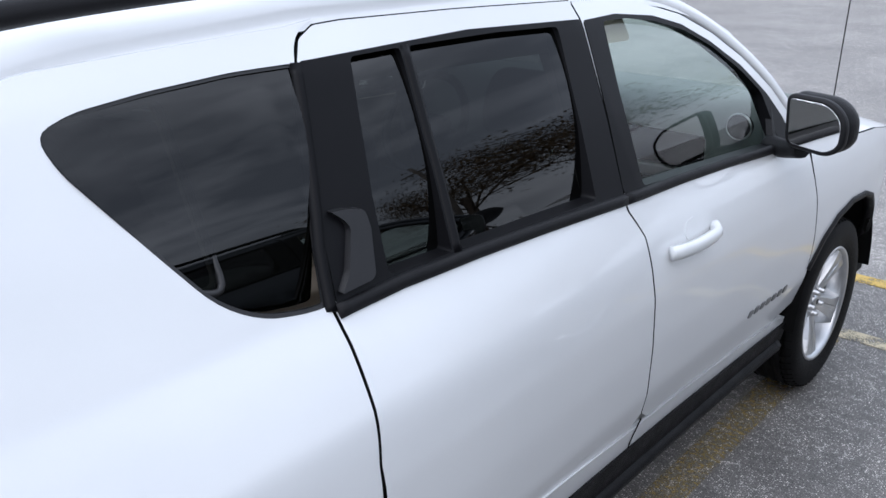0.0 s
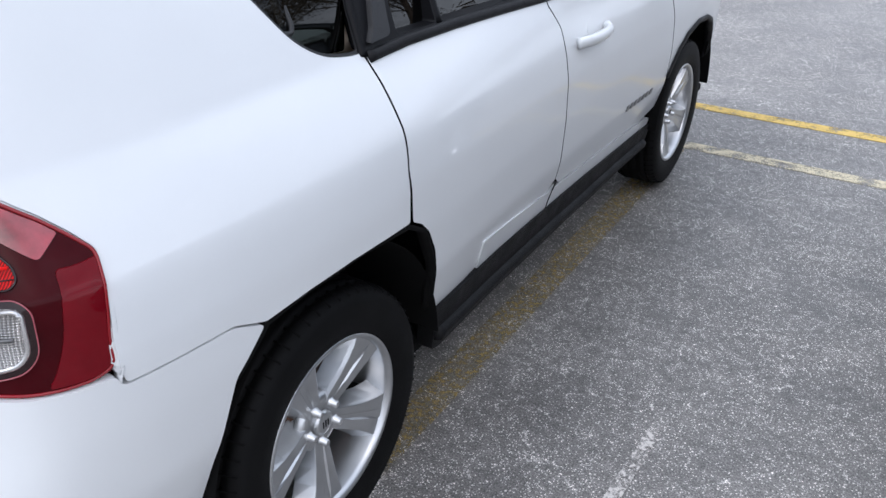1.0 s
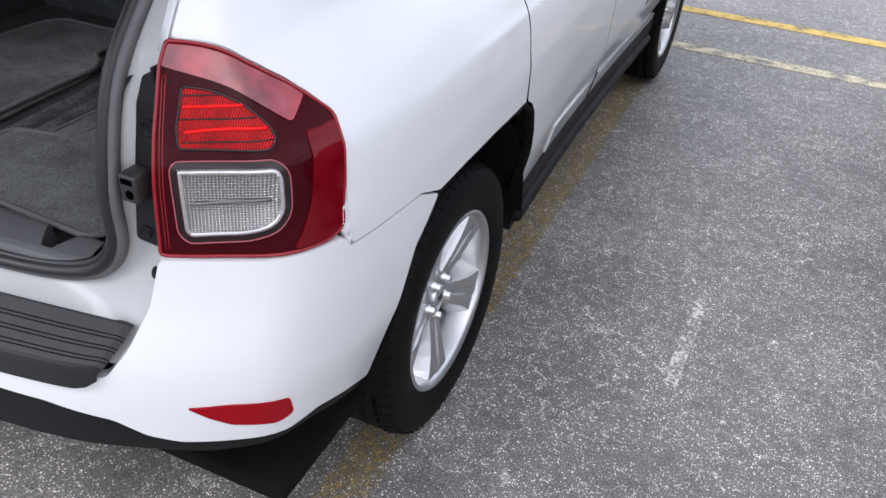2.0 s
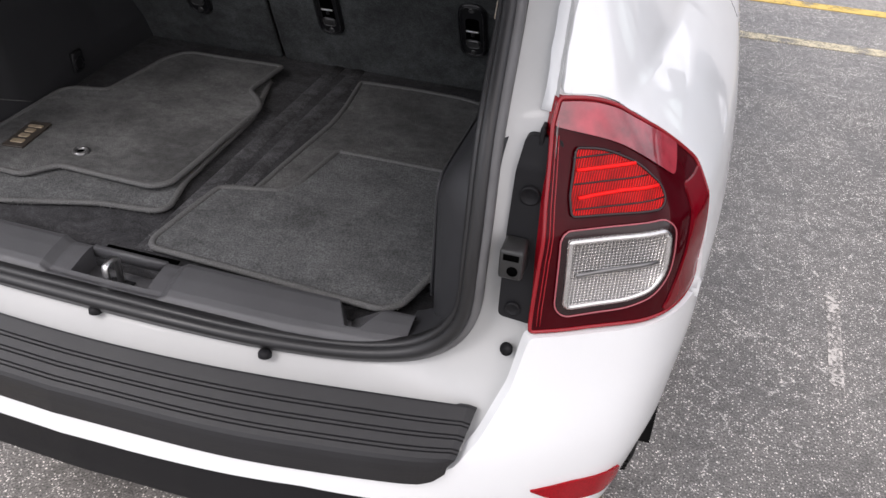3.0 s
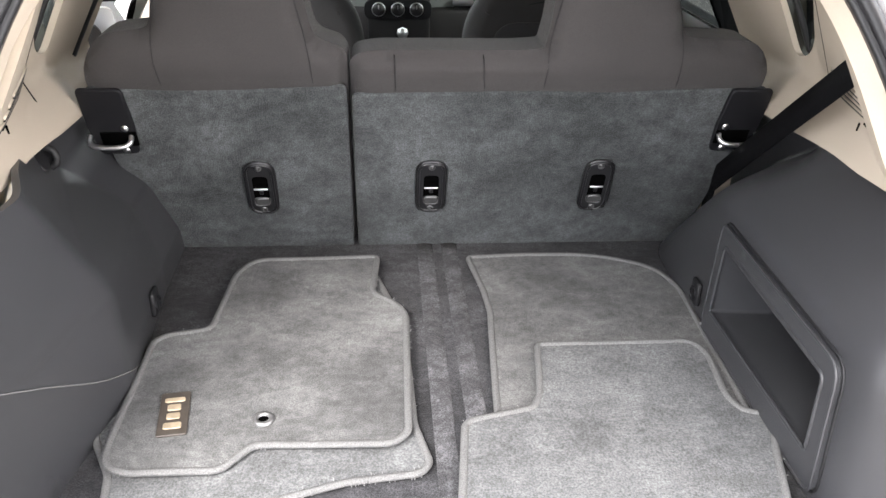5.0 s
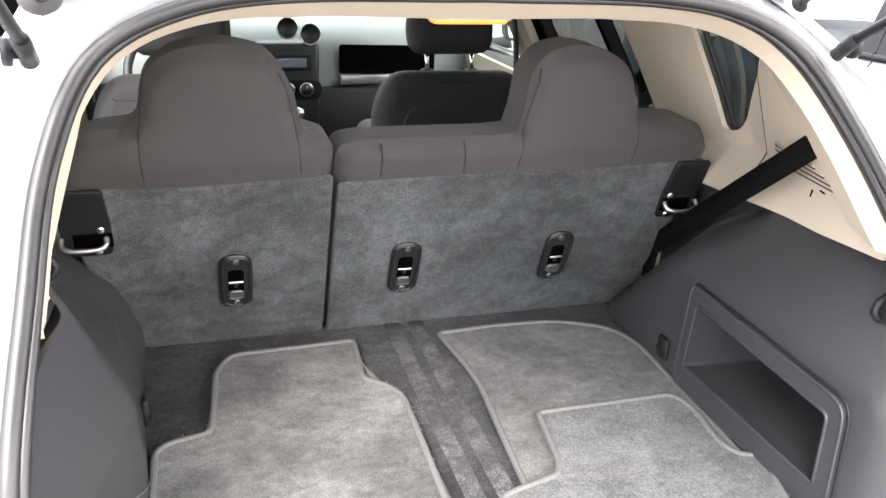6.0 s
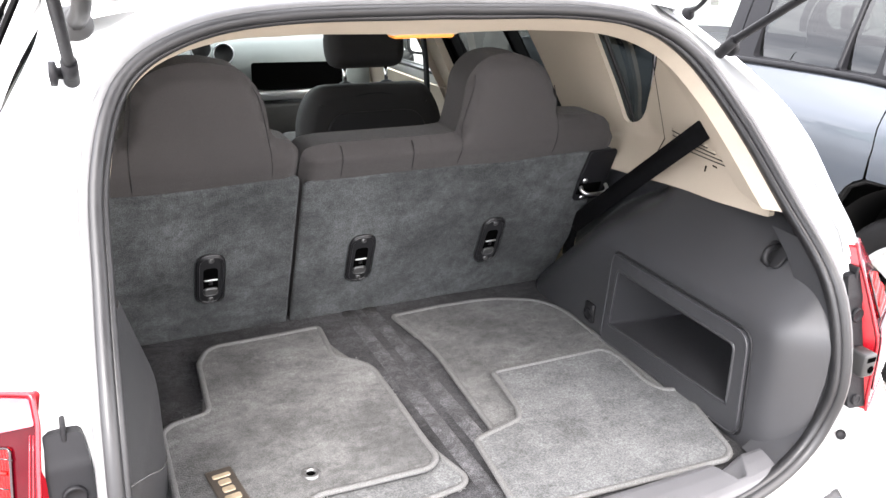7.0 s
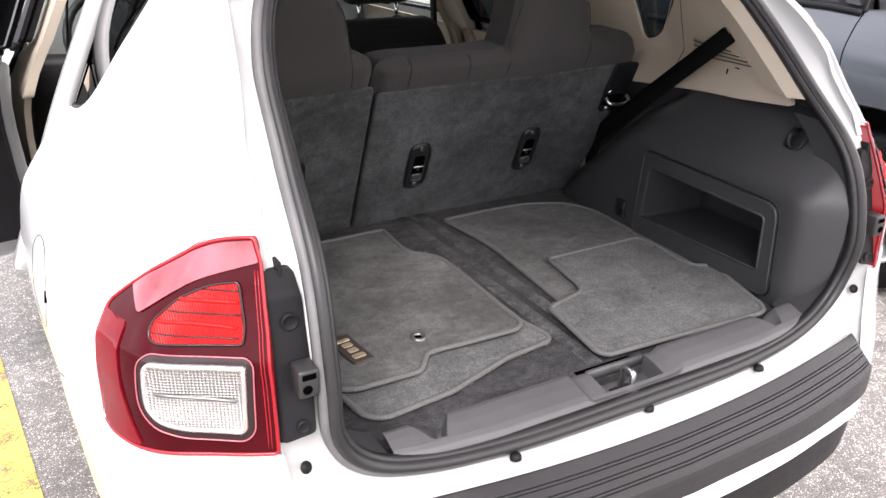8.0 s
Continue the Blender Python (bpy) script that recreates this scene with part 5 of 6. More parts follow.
# gas struts and hinges towards the open tailgate
for sign in (1, -1):
    ball = Vector((.544 if sign > 0 else -.560, .612, 1.408))
    top = Vector((sign * .615, .02, 1.83))
    st = part("gas_strut", rod([ball + (top - ball) * k for k in (.0, .03, .5, .9)], .0078, 12), TRIM, car, "black gas strut holding the tailgate up")
    part("strut_end", rod([ball + Vector((0, .006, -.012)), ball + (top - ball) * .045], .0105, 12), TRIM, st)
    part("strut_ball", lathe([(0, .0001), (0, .008), (.016, .008), (.018, .016), (.026, .017), (.028, .0001)], 16, Matrix.Translation(ball) @ Matrix.Rotation(0 if sign > 0 else math.pi, 4, "Z")), TRIM, st)
    part("strut_rod", rod([ball + (top - ball) * k for k in (.85, 1.0)], .005, 10), STEEL, st)
    w = Vector((sign * (.548 if sign < 0 else .500), .668, 1.462))
    wb = part("wiring_grommet", lathe([(0, .026 if sign < 0 else .013), (.006, .025 if sign < 0 else .012), (.010, .014 if sign < 0 else .007), (.02, .012 if sign < 0 else .005), (.02, .0001)], 18, Matrix.Translation(w) @ look((0, 0, 0), (0, -.8, .6)) @ Matrix.Rotation(radians(90), 4, "Y")), LUG if sign < 0 else TRIM, car)
    r = .013 if sign < 0 else .0045
    part("wiring_hose", rod(line3([w, w + Vector((-sign * .01, -.05, .03)), w + Vector((-sign * .006, -.08, .09)), w + Vector((sign * .03, -.10, .16))], 6), r, 10), LUG if sign < 0 else TRIM, wb)
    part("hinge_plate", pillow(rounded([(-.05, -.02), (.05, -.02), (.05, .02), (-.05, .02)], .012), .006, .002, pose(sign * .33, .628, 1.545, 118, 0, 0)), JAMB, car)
# tailgate, raised over the opening
rows = []
for u in np.linspace(0, 1, 12):
    y, z = .62 - 1.12 * u, 1.60 + .36 * u + .10 * math.sin(math.pi * u)
    rows.append([(k * (.56 + .08 * math.sin(math.pi * min(u * 1.3, 1))), y - .06 * (1 - k * k), z + .05 * (1 - k * k)) for k in np.linspace(-1, 1, 15)])
v = np.array(rows).reshape(-1, 3)
faces = [(a * 15 + i, a * 15 + 15 + i, a * 15 + 16 + i, a * 15 + i + 1) for a in range(11) for i in range(14)]
g = linked("tailgate", np.vstack([v, v - (0, 0, .06)]), faces + [tuple(i + len(v) for i in f[::-1]) for f in faces], WHITE, car, "white tailgate swung up and open")
part("tailgate_lining", block((-.45, -.42, 1.83), (.45, .40, 1.86), .02, Matrix.Translation((0, 0, -.02)) @ Matrix.Translation((0, .62, 1.60)) @ Matrix.Rotation(radians(-17), 4, "X") @ Matrix.Translation((0, -.62, -1.83))), PANEL, g)

# ---- cargo floor, sill and side trims
FLOOR = .726
part("cargo_floor", block((-.56, .285, FLOOR - .02), (.56, 1.20, FLOOR), .002), CARPET, car, "black cargo carpet")
for x in (-.006, .046):
    part("floor_rib", sweep([(x, y, FLOOR - .0008) for y in np.linspace(.33, 1.13, 12)], [(-.021, -.001), (-.014, .0018), (-.006, .0036), (.006, .0036), (.014, .0018), (.021, -.001)]), CARPET_WORN, car, "rubbed raised rib of the cargo carpet")


def sill_z(x, v):
    """Height of the sill plate: v runs from the seal (0) to the carpet (1)."""
    return np.interp(v, (0, .05, .12, .25, .55, .80, .90, .96, 1.0), (.722, .737, .744, .7485, .7545, .7575, .7565, .751, .738))


us = np.sort(np.r_[np.linspace(-.475, .475, 120), np.linspace(.335, .455, 60), np.linspace(-.455, -.335, 60), -.0664, -.0656, .0676, .0684, -.1151, -.1005, .0935, .1081, -.118, -.072, .070, .111])
vs = np.sort(np.r_[np.linspace(0, 1, 41), .245, .255, .885, .895])
front = np.interp(np.abs(us), (0, .3, .42, .475), (.207, .213, .226, .238))
NU = len(us)
NV = len(vs)
back = np.full(NU, .297)
rows, faces = [], []
for v in vs:
    for x, a, b in zip(us, front, back):
        z = float(sill_z(x, v))
        if -.115 < x < .108 and v > .06:                    # the latch well steps down
            f = min(1, (x + .115) / .015, (.108 - x) / .015)
            z -= .009 * max(0, f) * min(1, (v - .06) / .10)
        if -.066 < x < .068 and .25 < v < .89:               # and drops into a box round the latch
            z -= .038
        for c in (-.394, .394):                             # finger cups in both corners, narrowing towards the seal
            d = abs(x - c)
            w = .010 + .030 * (v - .30) / .70
            if d < w and v > .30:
                side = (x - c) / w * (1 if c > 0 else -1)
                z -= .034 * min(1, (v - .30) / .12) * min(1, (1 - side) / 1.5) * min(1, (1 + side) / .25)
        rows.append((x, a + (b - a) * v, z))
faces = [(r * NU + i, r * NU + i + 1, r * NU + NU + 1 + i, r * NU + NU + i) for r in range(NV - 1) for i in range(NU - 1)]
sill = linked("sill_plate", rows, faces, SCUFF, car, "grey plastic scuff plate along the cargo sill")
sill.data.set_sharp_from_angle(angle=radians(30))
part("lid_slot", block((-.066, .299, .724), (.066, .322, .7285), .001), HOLE, sill)
part("well_rim", sweep([(-.064, .289, .7440), (.066, .289, .7440)], [(-.005, -.014), (-.005, .002), (-.003, .004), (.003, .004), (.005, .002), (.005, -.014)]), SCUFF, sill)
lt = [(-.004, .234, .700), (-.004, .234, .7545), (-.004, .236, .7580), (-.004, .240, .7590), (-.004, .256, .7590), (-.004, .260, .7580), (-.004, .262, .7545), (-.004, .262, .700)]
part("latch_loop", sweep(lt, [(-.0030, -.0046), (-.0030, .0046), (.0030, .0046), (.0030, -.0046)], up=(1, 0, 0)), STEEL, sill, "bright steel latch loop")
part("latch_foot", block((-.026, .226, .7085), (.018, .268, .7115), .001), DARK, sill)


def trim_x(y, z, ridge=0.0):
    """Inner face of the cargo side: upright below, rolling out to a shelf above and round the rear post."""
    y, z = np.asarray(y, float), np.asarray(z, float)
    bend = lambda d, r: r * np.log1p(np.exp(np.clip(d / r, -40, 40)))      # a rounded corner of about that radius
    if ridge:
        # a broad face towards the tailgate, ending in a slanting ridge; beyond it the wall draws back
        edge = .632 - .55 * np.clip(z - .915, 0, 1)
        x = .490 + .25 * bend(z - .93, .02) + .22 * bend(edge - y, .008)
        x = x + np.interp(z, (.78, .90, 1.0), (.06, .17, .42)) * bend(y - edge, .008)
        x = np.minimum(x, np.interp(z, (.75, .88, 1.0, 1.1), (.535, .575, .640, .70)))
    else:
        # an upright wall with the bin, a shelf sloping out over it, and a face towards the tailgate
        x = .486 + .95 * bend(z - .975, .012)
        x = x + 1.05 * bend(.312 - y, .013)
        # its front end slants back under the belt
        x = x + 1.4 * bend(y - np.interp(z, (.74, .80, 1.06), (1.09, 1.03, .76)), .016)
    most = (shell(at_y(1.04 * (y - .0128 * z) - .059), 1.04 * (z + .0128 * y) - .005)[..., 0] - .05) / 1.04
    return np.minimum(np.minimum(x, most), np.interp(y, (.25, .34, .52), (.572, .575, .66)))


def side_place(sign):
    def place(p, inset):
        return np.stack([sign * (trim_x(p[:, 0], p[:, 1], .42 if sign < 0 else 0) + inset), p[:, 0], p[:, 1]], 1)
    return place


SIDE = [(.262, .722), (.250, .90), (.254, 1.00), (.282, 1.05), (.345, 1.092), (.390, 1.112), (.42, 1.122), (.60, 1.122), (.76, 1.104), (.88, 1.088), (1.00, 1.070), (1.12, 1.055), (1.16, .95), (1.16, .722)]
POCKET = [(.385, .792, .008), (.752, .782, .008), (.742, .918, .010), (.392, .914, .012)]
for sign in (1, -1):
    holes = [rounded(POCKET, .01)] if sign > 0 else []
    t = sheet("cargo_side_trim", rounded(SIDE, .012), side_place(sign), PANEL, car, holes, step=.012, depth=.01, label="black textured plastic cargo side trim", flip=sign > 0)
    if sign > 0:
        # open bin with a raised frame
        frame_out = rounded([(.352, .742, .02), (.776, .737, .012), (.766, .948, .012), (.366, .945, .03)], .02)
        def lifted(p, inset):
            return np.stack([trim_x(p[:, 0], p[:, 1]) - .009 + inset, p[:, 0], p[:, 1]], 1)
        sheet("bin_frame", frame_out, lifted, PANEL, t, [rounded(POCKET, .01)], step=.02, depth=.012, flip=True)
        for edge, r, lift, mat in ((frame_out, .0026, .0085, PANEL), (grown(frame_out, .004), .0022, .0005, DARK), (rounded(POCKET, .01), .0035, .0085, PANEL)):
            lp = resampled(edge, .02)
            part("frame_edge", rod(np.stack([trim_x(lp[:, 0], lp[:, 1]) - lift, lp[:, 0], lp[:, 1]], 1), r, 8, True), mat, t)
        lp = resampled(rounded(POCKET, .01), .03)
        a = np.stack([trim_x(lp[:, 0], lp[:, 1]) - .008, lp[:, 0], lp[:, 1]], 1)
        b = a * (1, .97, 1) + (.20, .012, -.005)
        a, b = np.vstack([a, a[:1]]), np.vstack([b, b[:1]])
        grid_sheet("bin_wall", a, b, PANEL, t, steps=6)
        part("bin_back", block((.688, .34, .74), (.70, .78, .95), .004), PANEL, t)
    else:
        # seam of the lid in the trim
        pts = [(.268, .998), (.300, .977), (.336, .955), (.442, .887), (.55, .813), (.63, .771), (.668, .752)]
        path = [(-trim_x(y, z, .42) + .001, y, z) for y, z in pts]
        part("lid_seam", rod(line3(path, 5), .0013, 6), BIND, t, "pale seam of a storage lid")
    # tie-down rings and a bag hook
    x = float(trim_x(.83, .775, .42 if sign < 0 else 0))
    r = part("tie_down", block((min(sign * x, sign * (x - .010)), .812, .752), (max(sign * x, sign * (x - .010)), .846, .800), .006), DARK, t)
    part("tie_ring", rod([(sign * (x - .010), .829 + .013 * math.cos(a), .772 + .013 * math.sin(a)) for a in np.linspace(0, 2 * math.pi, 14, endpoint=False)], .0028, 6, True), TRIM, r)
    hy, hz = (.420, 1.066) if sign > 0 else (.785, 1.066)
    x = float(trim_x(hy, hz, .42 if sign < 0 else 0))
    h = part("bag_hook", pillow(rounded([(-.026, -.024), (.026, -.024), (.022, .026), (-.022, .026)], .012), .006, .003, Matrix.Translation((sign * (x - .002), hy, hz)) @ Matrix.Rotation(radians(40 * sign), 4, 'Y') @ Matrix.Rotation(radians(-90 * sign), 4, "Y") @ Matrix.Rotation(radians(90), 4, "Z")), DARK, t)
    part("hook", rod(line3([(sign * (x + .004), hy + .004, hz + .016), (sign * (x - .022), hy + .004, hz + .012), (sign * (x - .028), hy + .002, hz - .006), (sign * (x - .018), hy, hz - .016)], 5), .006, 8), DARK, h)


def upper_x(y, z):
    """Inner face of the beige upper side: it leans in like the glass, narrows towards the tailgate and keeps inside the shell."""
    y, z = np.asarray(y, float), np.asarray(z, float)
    x = np.interp(y, (.36, .45, .60, .75, 1.0, 1.09, 1.3), (.535, .560, .590, .625, .695, .735, .76))
    x = x - .47 * np.clip(z - 1.16, 0, 1) - np.clip((1.16 - z) / .08, 0, 1) * np.interp(y, (.45, .7, 1.0), (0, .02, .075))
    most = (shell(at_y(1.04 * (y - .0128 * z) - .059), 1.04 * (z + .0128 * y) - .005)[..., 0] - .045) / 1.04
    return np.minimum(x, most)


UPPER = [(.435, 1.133), (.48, 1.126), (.61, 1.107), (.76, 1.092), (1.0, 1.060), (1.14, 1.04), (1.30, 1.02), (1.34, 1.25), (1.38, 1.45), (.95, 1.46), (.74, 1.45), (.68, 1.40), (.56, 1.26)]
QWIN_IN = [(1.028, 1.160, .025), (1.030, 1.25), (1.036, 1.335), (1.04, 1.422, .02), (.750, 1.415, .04), (.790, 1.35), (.885, 1.26, .05), (.958, 1.182, .03)]
for sign in (1, -1):
    def up_place(p, inset, sign=sign):
        return np.stack([sign * (upper_x(p[:, 0], p[:, 1]) + inset), p[:, 0], p[:, 1]], 1)
    t = sheet("upper_side_trim", rounded(UPPER, .02), up_place, BEIGE, car, [rounded(QWIN_IN, .03)], step=.025, depth=.012, label="beige plastic upper side trim", flip=sign > 0)
    strip_in = resampled(rounded(QWIN_IN, .03), .02)
    path = np.stack([sign * (upper_x(strip_in[:, 0], strip_in[:, 1]) + .03), strip_in[:, 0], strip_in[:, 1]], 1)
    part("pane_rubber", rod(path, .006, 6, True), SEAL, t)
    for k in range(4):
        yy, zz = np.linspace(.790 + .003 * k, .640 - .028 * k, 12), np.linspace(1.208 - .0117 * k, 1.212 - .006 * k, 12)
        path = [(sign * (upper_x(y, z) - .0005), y, z) for y, z in zip(yy, zz)]
        part("vent_rib", rod(path, .0024, 6), BEIGE, t)
        part("vent_groove", rod([(x, y, z - .0035) for x, y, z in path], .0014, 5), DARK, t)
    yy, zz = np.linspace(.80, .86, 8), np.linspace(1.40, 1.13, 8)
    part("trim_seam", rod([(sign * (upper_x(y, z) + .0002), y, z) for y, z in zip(yy, zz)], .0011, 5), DARK, t)
    for y, z, l, v in ((.665, 1.150, .012, 1), (.62, 1.172, .014, 0)):
        p = [(sign * (upper_x(y, z) - .0005), y, z), (sign * (upper_x(y + (0 if v else l), z + (l if v else 0)) - .0005), y + (0 if v else l), z + (l if v else 0))]
        part("trim_slot", rod(p, .0018, 5), HOLE, t)

# roof lining and its lamp
rows = []
for y in np.linspace(.70, 2.86, 24):
    for k in np.linspace(-1, 1, 13):
        w = np.interp(y, (.70, 1.2, 2.4, 2.86), (.46, .52, .52, .48))
        rows.append((k * w, y, np.interp(y, (.70, 1.0, 1.8, 2.6, 2.86), (1.470, 1.485, 1.485, 1.465, 1.395)) + .02 * (1 - k * k) - .03 * k ** 6))
faces = [(a * 13 + i, a * 13 + i + 1, a * 13 + 14 + i, a * 13 + 13 + i) for a in range(23) for i in range(12)]
linked("headliner", rows, faces, LINER, car, "beige cloth headliner")
lampb = part("cargo_lamp", pillow(rounded([(-.070, -.022), (.070, -.022), (.070, .022), (-.070, .022)], .015), .056, .010, pose(.02, .80, 1.474, 180, 0, 0)), BEIGE, car, "small lit cargo lamp in the headliner")
GLOW = material("lamp_diffuser", (0.5, 0.22, 0.05), 0.4, emit=((1.0, 0.36, 0.04), 0.07))
part("diffuser", pillow(rounded([(-.060, -.018), (.060, -.018), (.060, .018), (-.060, .018)], .010), .016, .006, pose(.02, .80, 1.429, 180, 0, 0)), GLOW, lampb, "amber glowing diffuser")

# black belt across the trim
belt = [(.558, .630, 1.259), (.557, .640, 1.246), (.562, .83, 1.087), (.570, 1.030, .920), (.574, 1.062, .885), (.578, 1.078, .80)]
belt = line3(belt, 8)
part("seat_belt", sweep(belt, [(-.0012, -.022), (-.0012, .022), (.0012, .022), (.0012, -.022)], up=(0, .72, .7)), BELT, car, "black belt webbing across the side trim")
part("belt_slot", block((-.003, -.026, -.004), (.003, .026, .004), .002, pose(float(upper_x(.630, 1.259)), .630, 1.259, 42, 0, 0)), HOLE, car)


# ---- rear seat backs, leaning towards the tailgate
LEAN_M = Matrix(((1, 0, 0, 0), (0, -.355, -.935, 1.140), (0, .935, -.355, .700), (0, 0, 0, 1)))
# the pads run back level from their leaning rear face
PAD_M = Matrix(((1, 0, 0, 0), (0, -.355, -.985, 1.140), (0, .935, .15, .700), (0, 0, 0, 1)))


def h_of(z):
    return (z - .700) / .935


def seat_back(name, label, outline, carpet_outline, seams):
    """A padded back: cloth all round, with carpet on its rear face. Outlines are (x, z)."""
    flat = lambda pts: np.array([(p[0], h_of(p[1])) for p in pts])
    xs = [p[0] for p in outline if p[1] < 1.2]
    core = flat(rounded([(min(xs) + .035, .70), (max(xs) - .035, .70), (max(xs) - .008, 1.0), (max(xs) - .02, 1.155, .03), (min(xs) + .02, 1.155, .03), (min(xs) + .008, 1.0)], .02))
    s = part(name, pillow(core, .105, .030, PAD_M @ Matrix.Translation((0, 0, -.135)), steps=5), CLOTH, car, label)
    edge = resampled(flat(rounded(outline, .02)), .008)

    def place(p, inset):
        """The padded rear face: rounded off at its edges, full over the carpet, its head curving forward."""
        d = np.sqrt(((p[:, None, :] - edge[None]) ** 2).sum(2).min(1))
        z = .700 + .935 * p[:, 1]
        r = .036
        back = r * (1 - np.sqrt(1 - np.clip(1 - d / r, 0, 1) ** 2)) + 1.15 * np.clip(z - 1.16, 0, 1) ** 2 - .008 * np.exp(-((z - 1.150) / .030) ** 2)
        q = np.stack([p[:, 0], p[:, 1], 0 * d], 1) @ np.array(LEAN_M.to_3x3()).T + np.array(LEAN_M.translation)
        return q + np.outer(back + inset, (0, 1, 0))
    sheet("rear_padding", edge, place, CLOTH, s, step=.018, depth=.085)
    part("back_carpet", pillow(flat(rounded(carpet_outline, .012)), .012, .006, LEAN_M @ Matrix.Translation((0, 0, -.006))), SEATBACK, s, "dark grey carpeted seat back")
    for pts in seams:
        q = line3(pts, 5)
        path = place(np.stack([q[:, 0], h_of(q[:, 1])], 1), -.0003)
        part("seam", rod(path, .0011, 5), CLOTH_BLACK, s)
    return s


LEFT_BACK = [(-.1525, .70, .02), (-.1525, 1.172, .03), (-.165, 1.188), (-.208, 1.203, .02), (-.222, 1.275), (-.240, 1.312), (-.268, 1.340, .03), (-.345, 1.357, .05), (-.420, 1.342, .04), (-.462, 1.306), (-.480, 1.218, .02), (-.575, 1.208, .04), (-.612, 1.13, .03), (-.60, .95), (-.52, .70, .02)]
RIGHT_BACK = [(-.1485, .70, .02), (.555, .70, .02), (.60, .95), (.618, 1.13, .03), (.585, 1.198, .04), (.440, 1.206, .02), (.424, 1.26), (.404, 1.306, .03), (.360, 1.338, .04), (.295, 1.352, .05), (.236, 1.340, .03), (.204, 1.300), (.200, 1.225, .01), (.194, 1.184, .006), (.150, 1.180), (-.10, 1.180), (-.1485, 1.172, .025)]
sl = seat_back("rear_seat_back", "narrow rear seat back in charcoal cloth with a carpeted rear face", LEFT_BACK,
               [(-.1545, .702), (-.1545, 1.122), (-.25, 1.118), (-.34, 1.112), (-.45, 1.110), (-.604, 1.118), (-.592, .96), (-.515, .702)],
               [[(-.212, 1.125, 0), (-.218, 1.19, 0), (-.236, 1.28, 0), (-.250, 1.31, 0)], [(-.472, 1.12, 0), (-.474, 1.20, 0), (-.458, 1.31, 0)]])
sr = seat_back("rear_seat_back", "wide rear seat back in charcoal cloth with a carpeted rear face", RIGHT_BACK,
               [(-.1465, .702), (.55, .702), (.592, .96), (.61, 1.118), (.45, 1.114), (.32, 1.106), (.20, 1.110), (.05, 1.108), (-.1465, 1.104)],
               [[(.196, 1.116, 0), (.198, 1.18, 0), (.206, 1.25, 0), (.216, 1.31, 0)], [(.436, 1.12, 0), (.430, 1.20, 0), (.410, 1.28, 0)], [(.09, 1.112, 0), (.085, 1.15, 0), (.084, 1.176, 0)], [(-.068, 1.11, 0), (-.07, 1.15, 0), (-.071, 1.176, 0)]])

# tether latches in the carpet: a black oval cup with its bar and two screws
for x, seat in ((-.330, sl), (.002, sr), (.334, sr)):
    at = LEAN_M @ Matrix.Translation((x, h_of(.892), .006))
    oval = rounded([(-.031, -.070), (.031, -.070), (.031, .070), (-.031, .070)], .031, 7)
    cup = part("tether_latch", pillow(oval, .006, .005, at), GLOSS, seat, "black oval tether latch")
    lp = resampled(grown(oval, -.006), .006)
    part("cup_rim", rod([at @ Vector((a, b, .0062)) for a, b in lp], .0026, 6, True), GLOSS, cup)
    part("latch_recess", pillow(rounded([(-.015, -.030), (.015, -.030), (.015, .034), (-.015, .034)], .010), .0015, .0006, at @ Matrix.Translation((0, 0, .0056))), HOLE, cup)
    part("latch_bar", block((-.014, .000, .006), (.014, .004, .010), .0015, at), STEEL, cup)
    part("latch_stud", block((-.004, -.012, .006), (.004, -.002, .009), .002, at), GLOSS, cup)
    part("latch_cup", pillow(rounded([(-.016, -.042), (.016, -.042), (.016, -.020), (-.016, -.020)], .010), .005, .0048, at @ Matrix.Translation((0, 0, .0062))), SATIN, cup)
    for y in (-.056, .056):
        part("screw", lathe([(.005, .0070), (.0085, .0065), (.0085, .0030), (.0065, .0001)], 12, at @ Matrix.Translation((0, y, 0)) @ Matrix.Rotation(radians(-90), 4, "Y")), SATIN, cup)
# side latches of the backs, with their bright striker bows
for sign, seat in ((-1, sl), (1, sr)):
    at = LEAN_M @ Matrix.Translation((sign * .568, h_of(1.04), .004))
    out = [(-.030, -.062), (.040, -.062), (.050, .0), (.050, .085), (-.028, .085), (-.034, .0)]
    if sign < 0:
        out = [(-x, y) for x, y in out]
    b = part("seat_latch", pillow(rounded(out, .010), .010, .004, at), TRIM, seat, "black seat latch plate")
    part("latch_mouth", block((-.030, -.040, .008), (.034, -.008, .0125), .003, at), HOLE, b)
    bow = [(-.036, -.016, .010), (-.035, -.022, .024), (-.020, -.025, .032), (.020, -.025, .032), (.035, -.022, .024), (.036, -.016, .010)]
    part("striker", rod(line3([at @ Vector((sign * .012 + x, y, z)) for x, y, z in bow], 5), .0048, 8), STEEL, b, "bright steel striker bow")
    for p in ((.008, .0), (.004, -.052)):
        part("screw", lathe([(.008, .007), (.012, .0065), (.0125, .0001)], 12, at @ Matrix.Translation((sign * -p[0] * 2, p[1], 0)) @ Matrix.Rotation(radians(-90), 4, "Y")), STEEL, b)
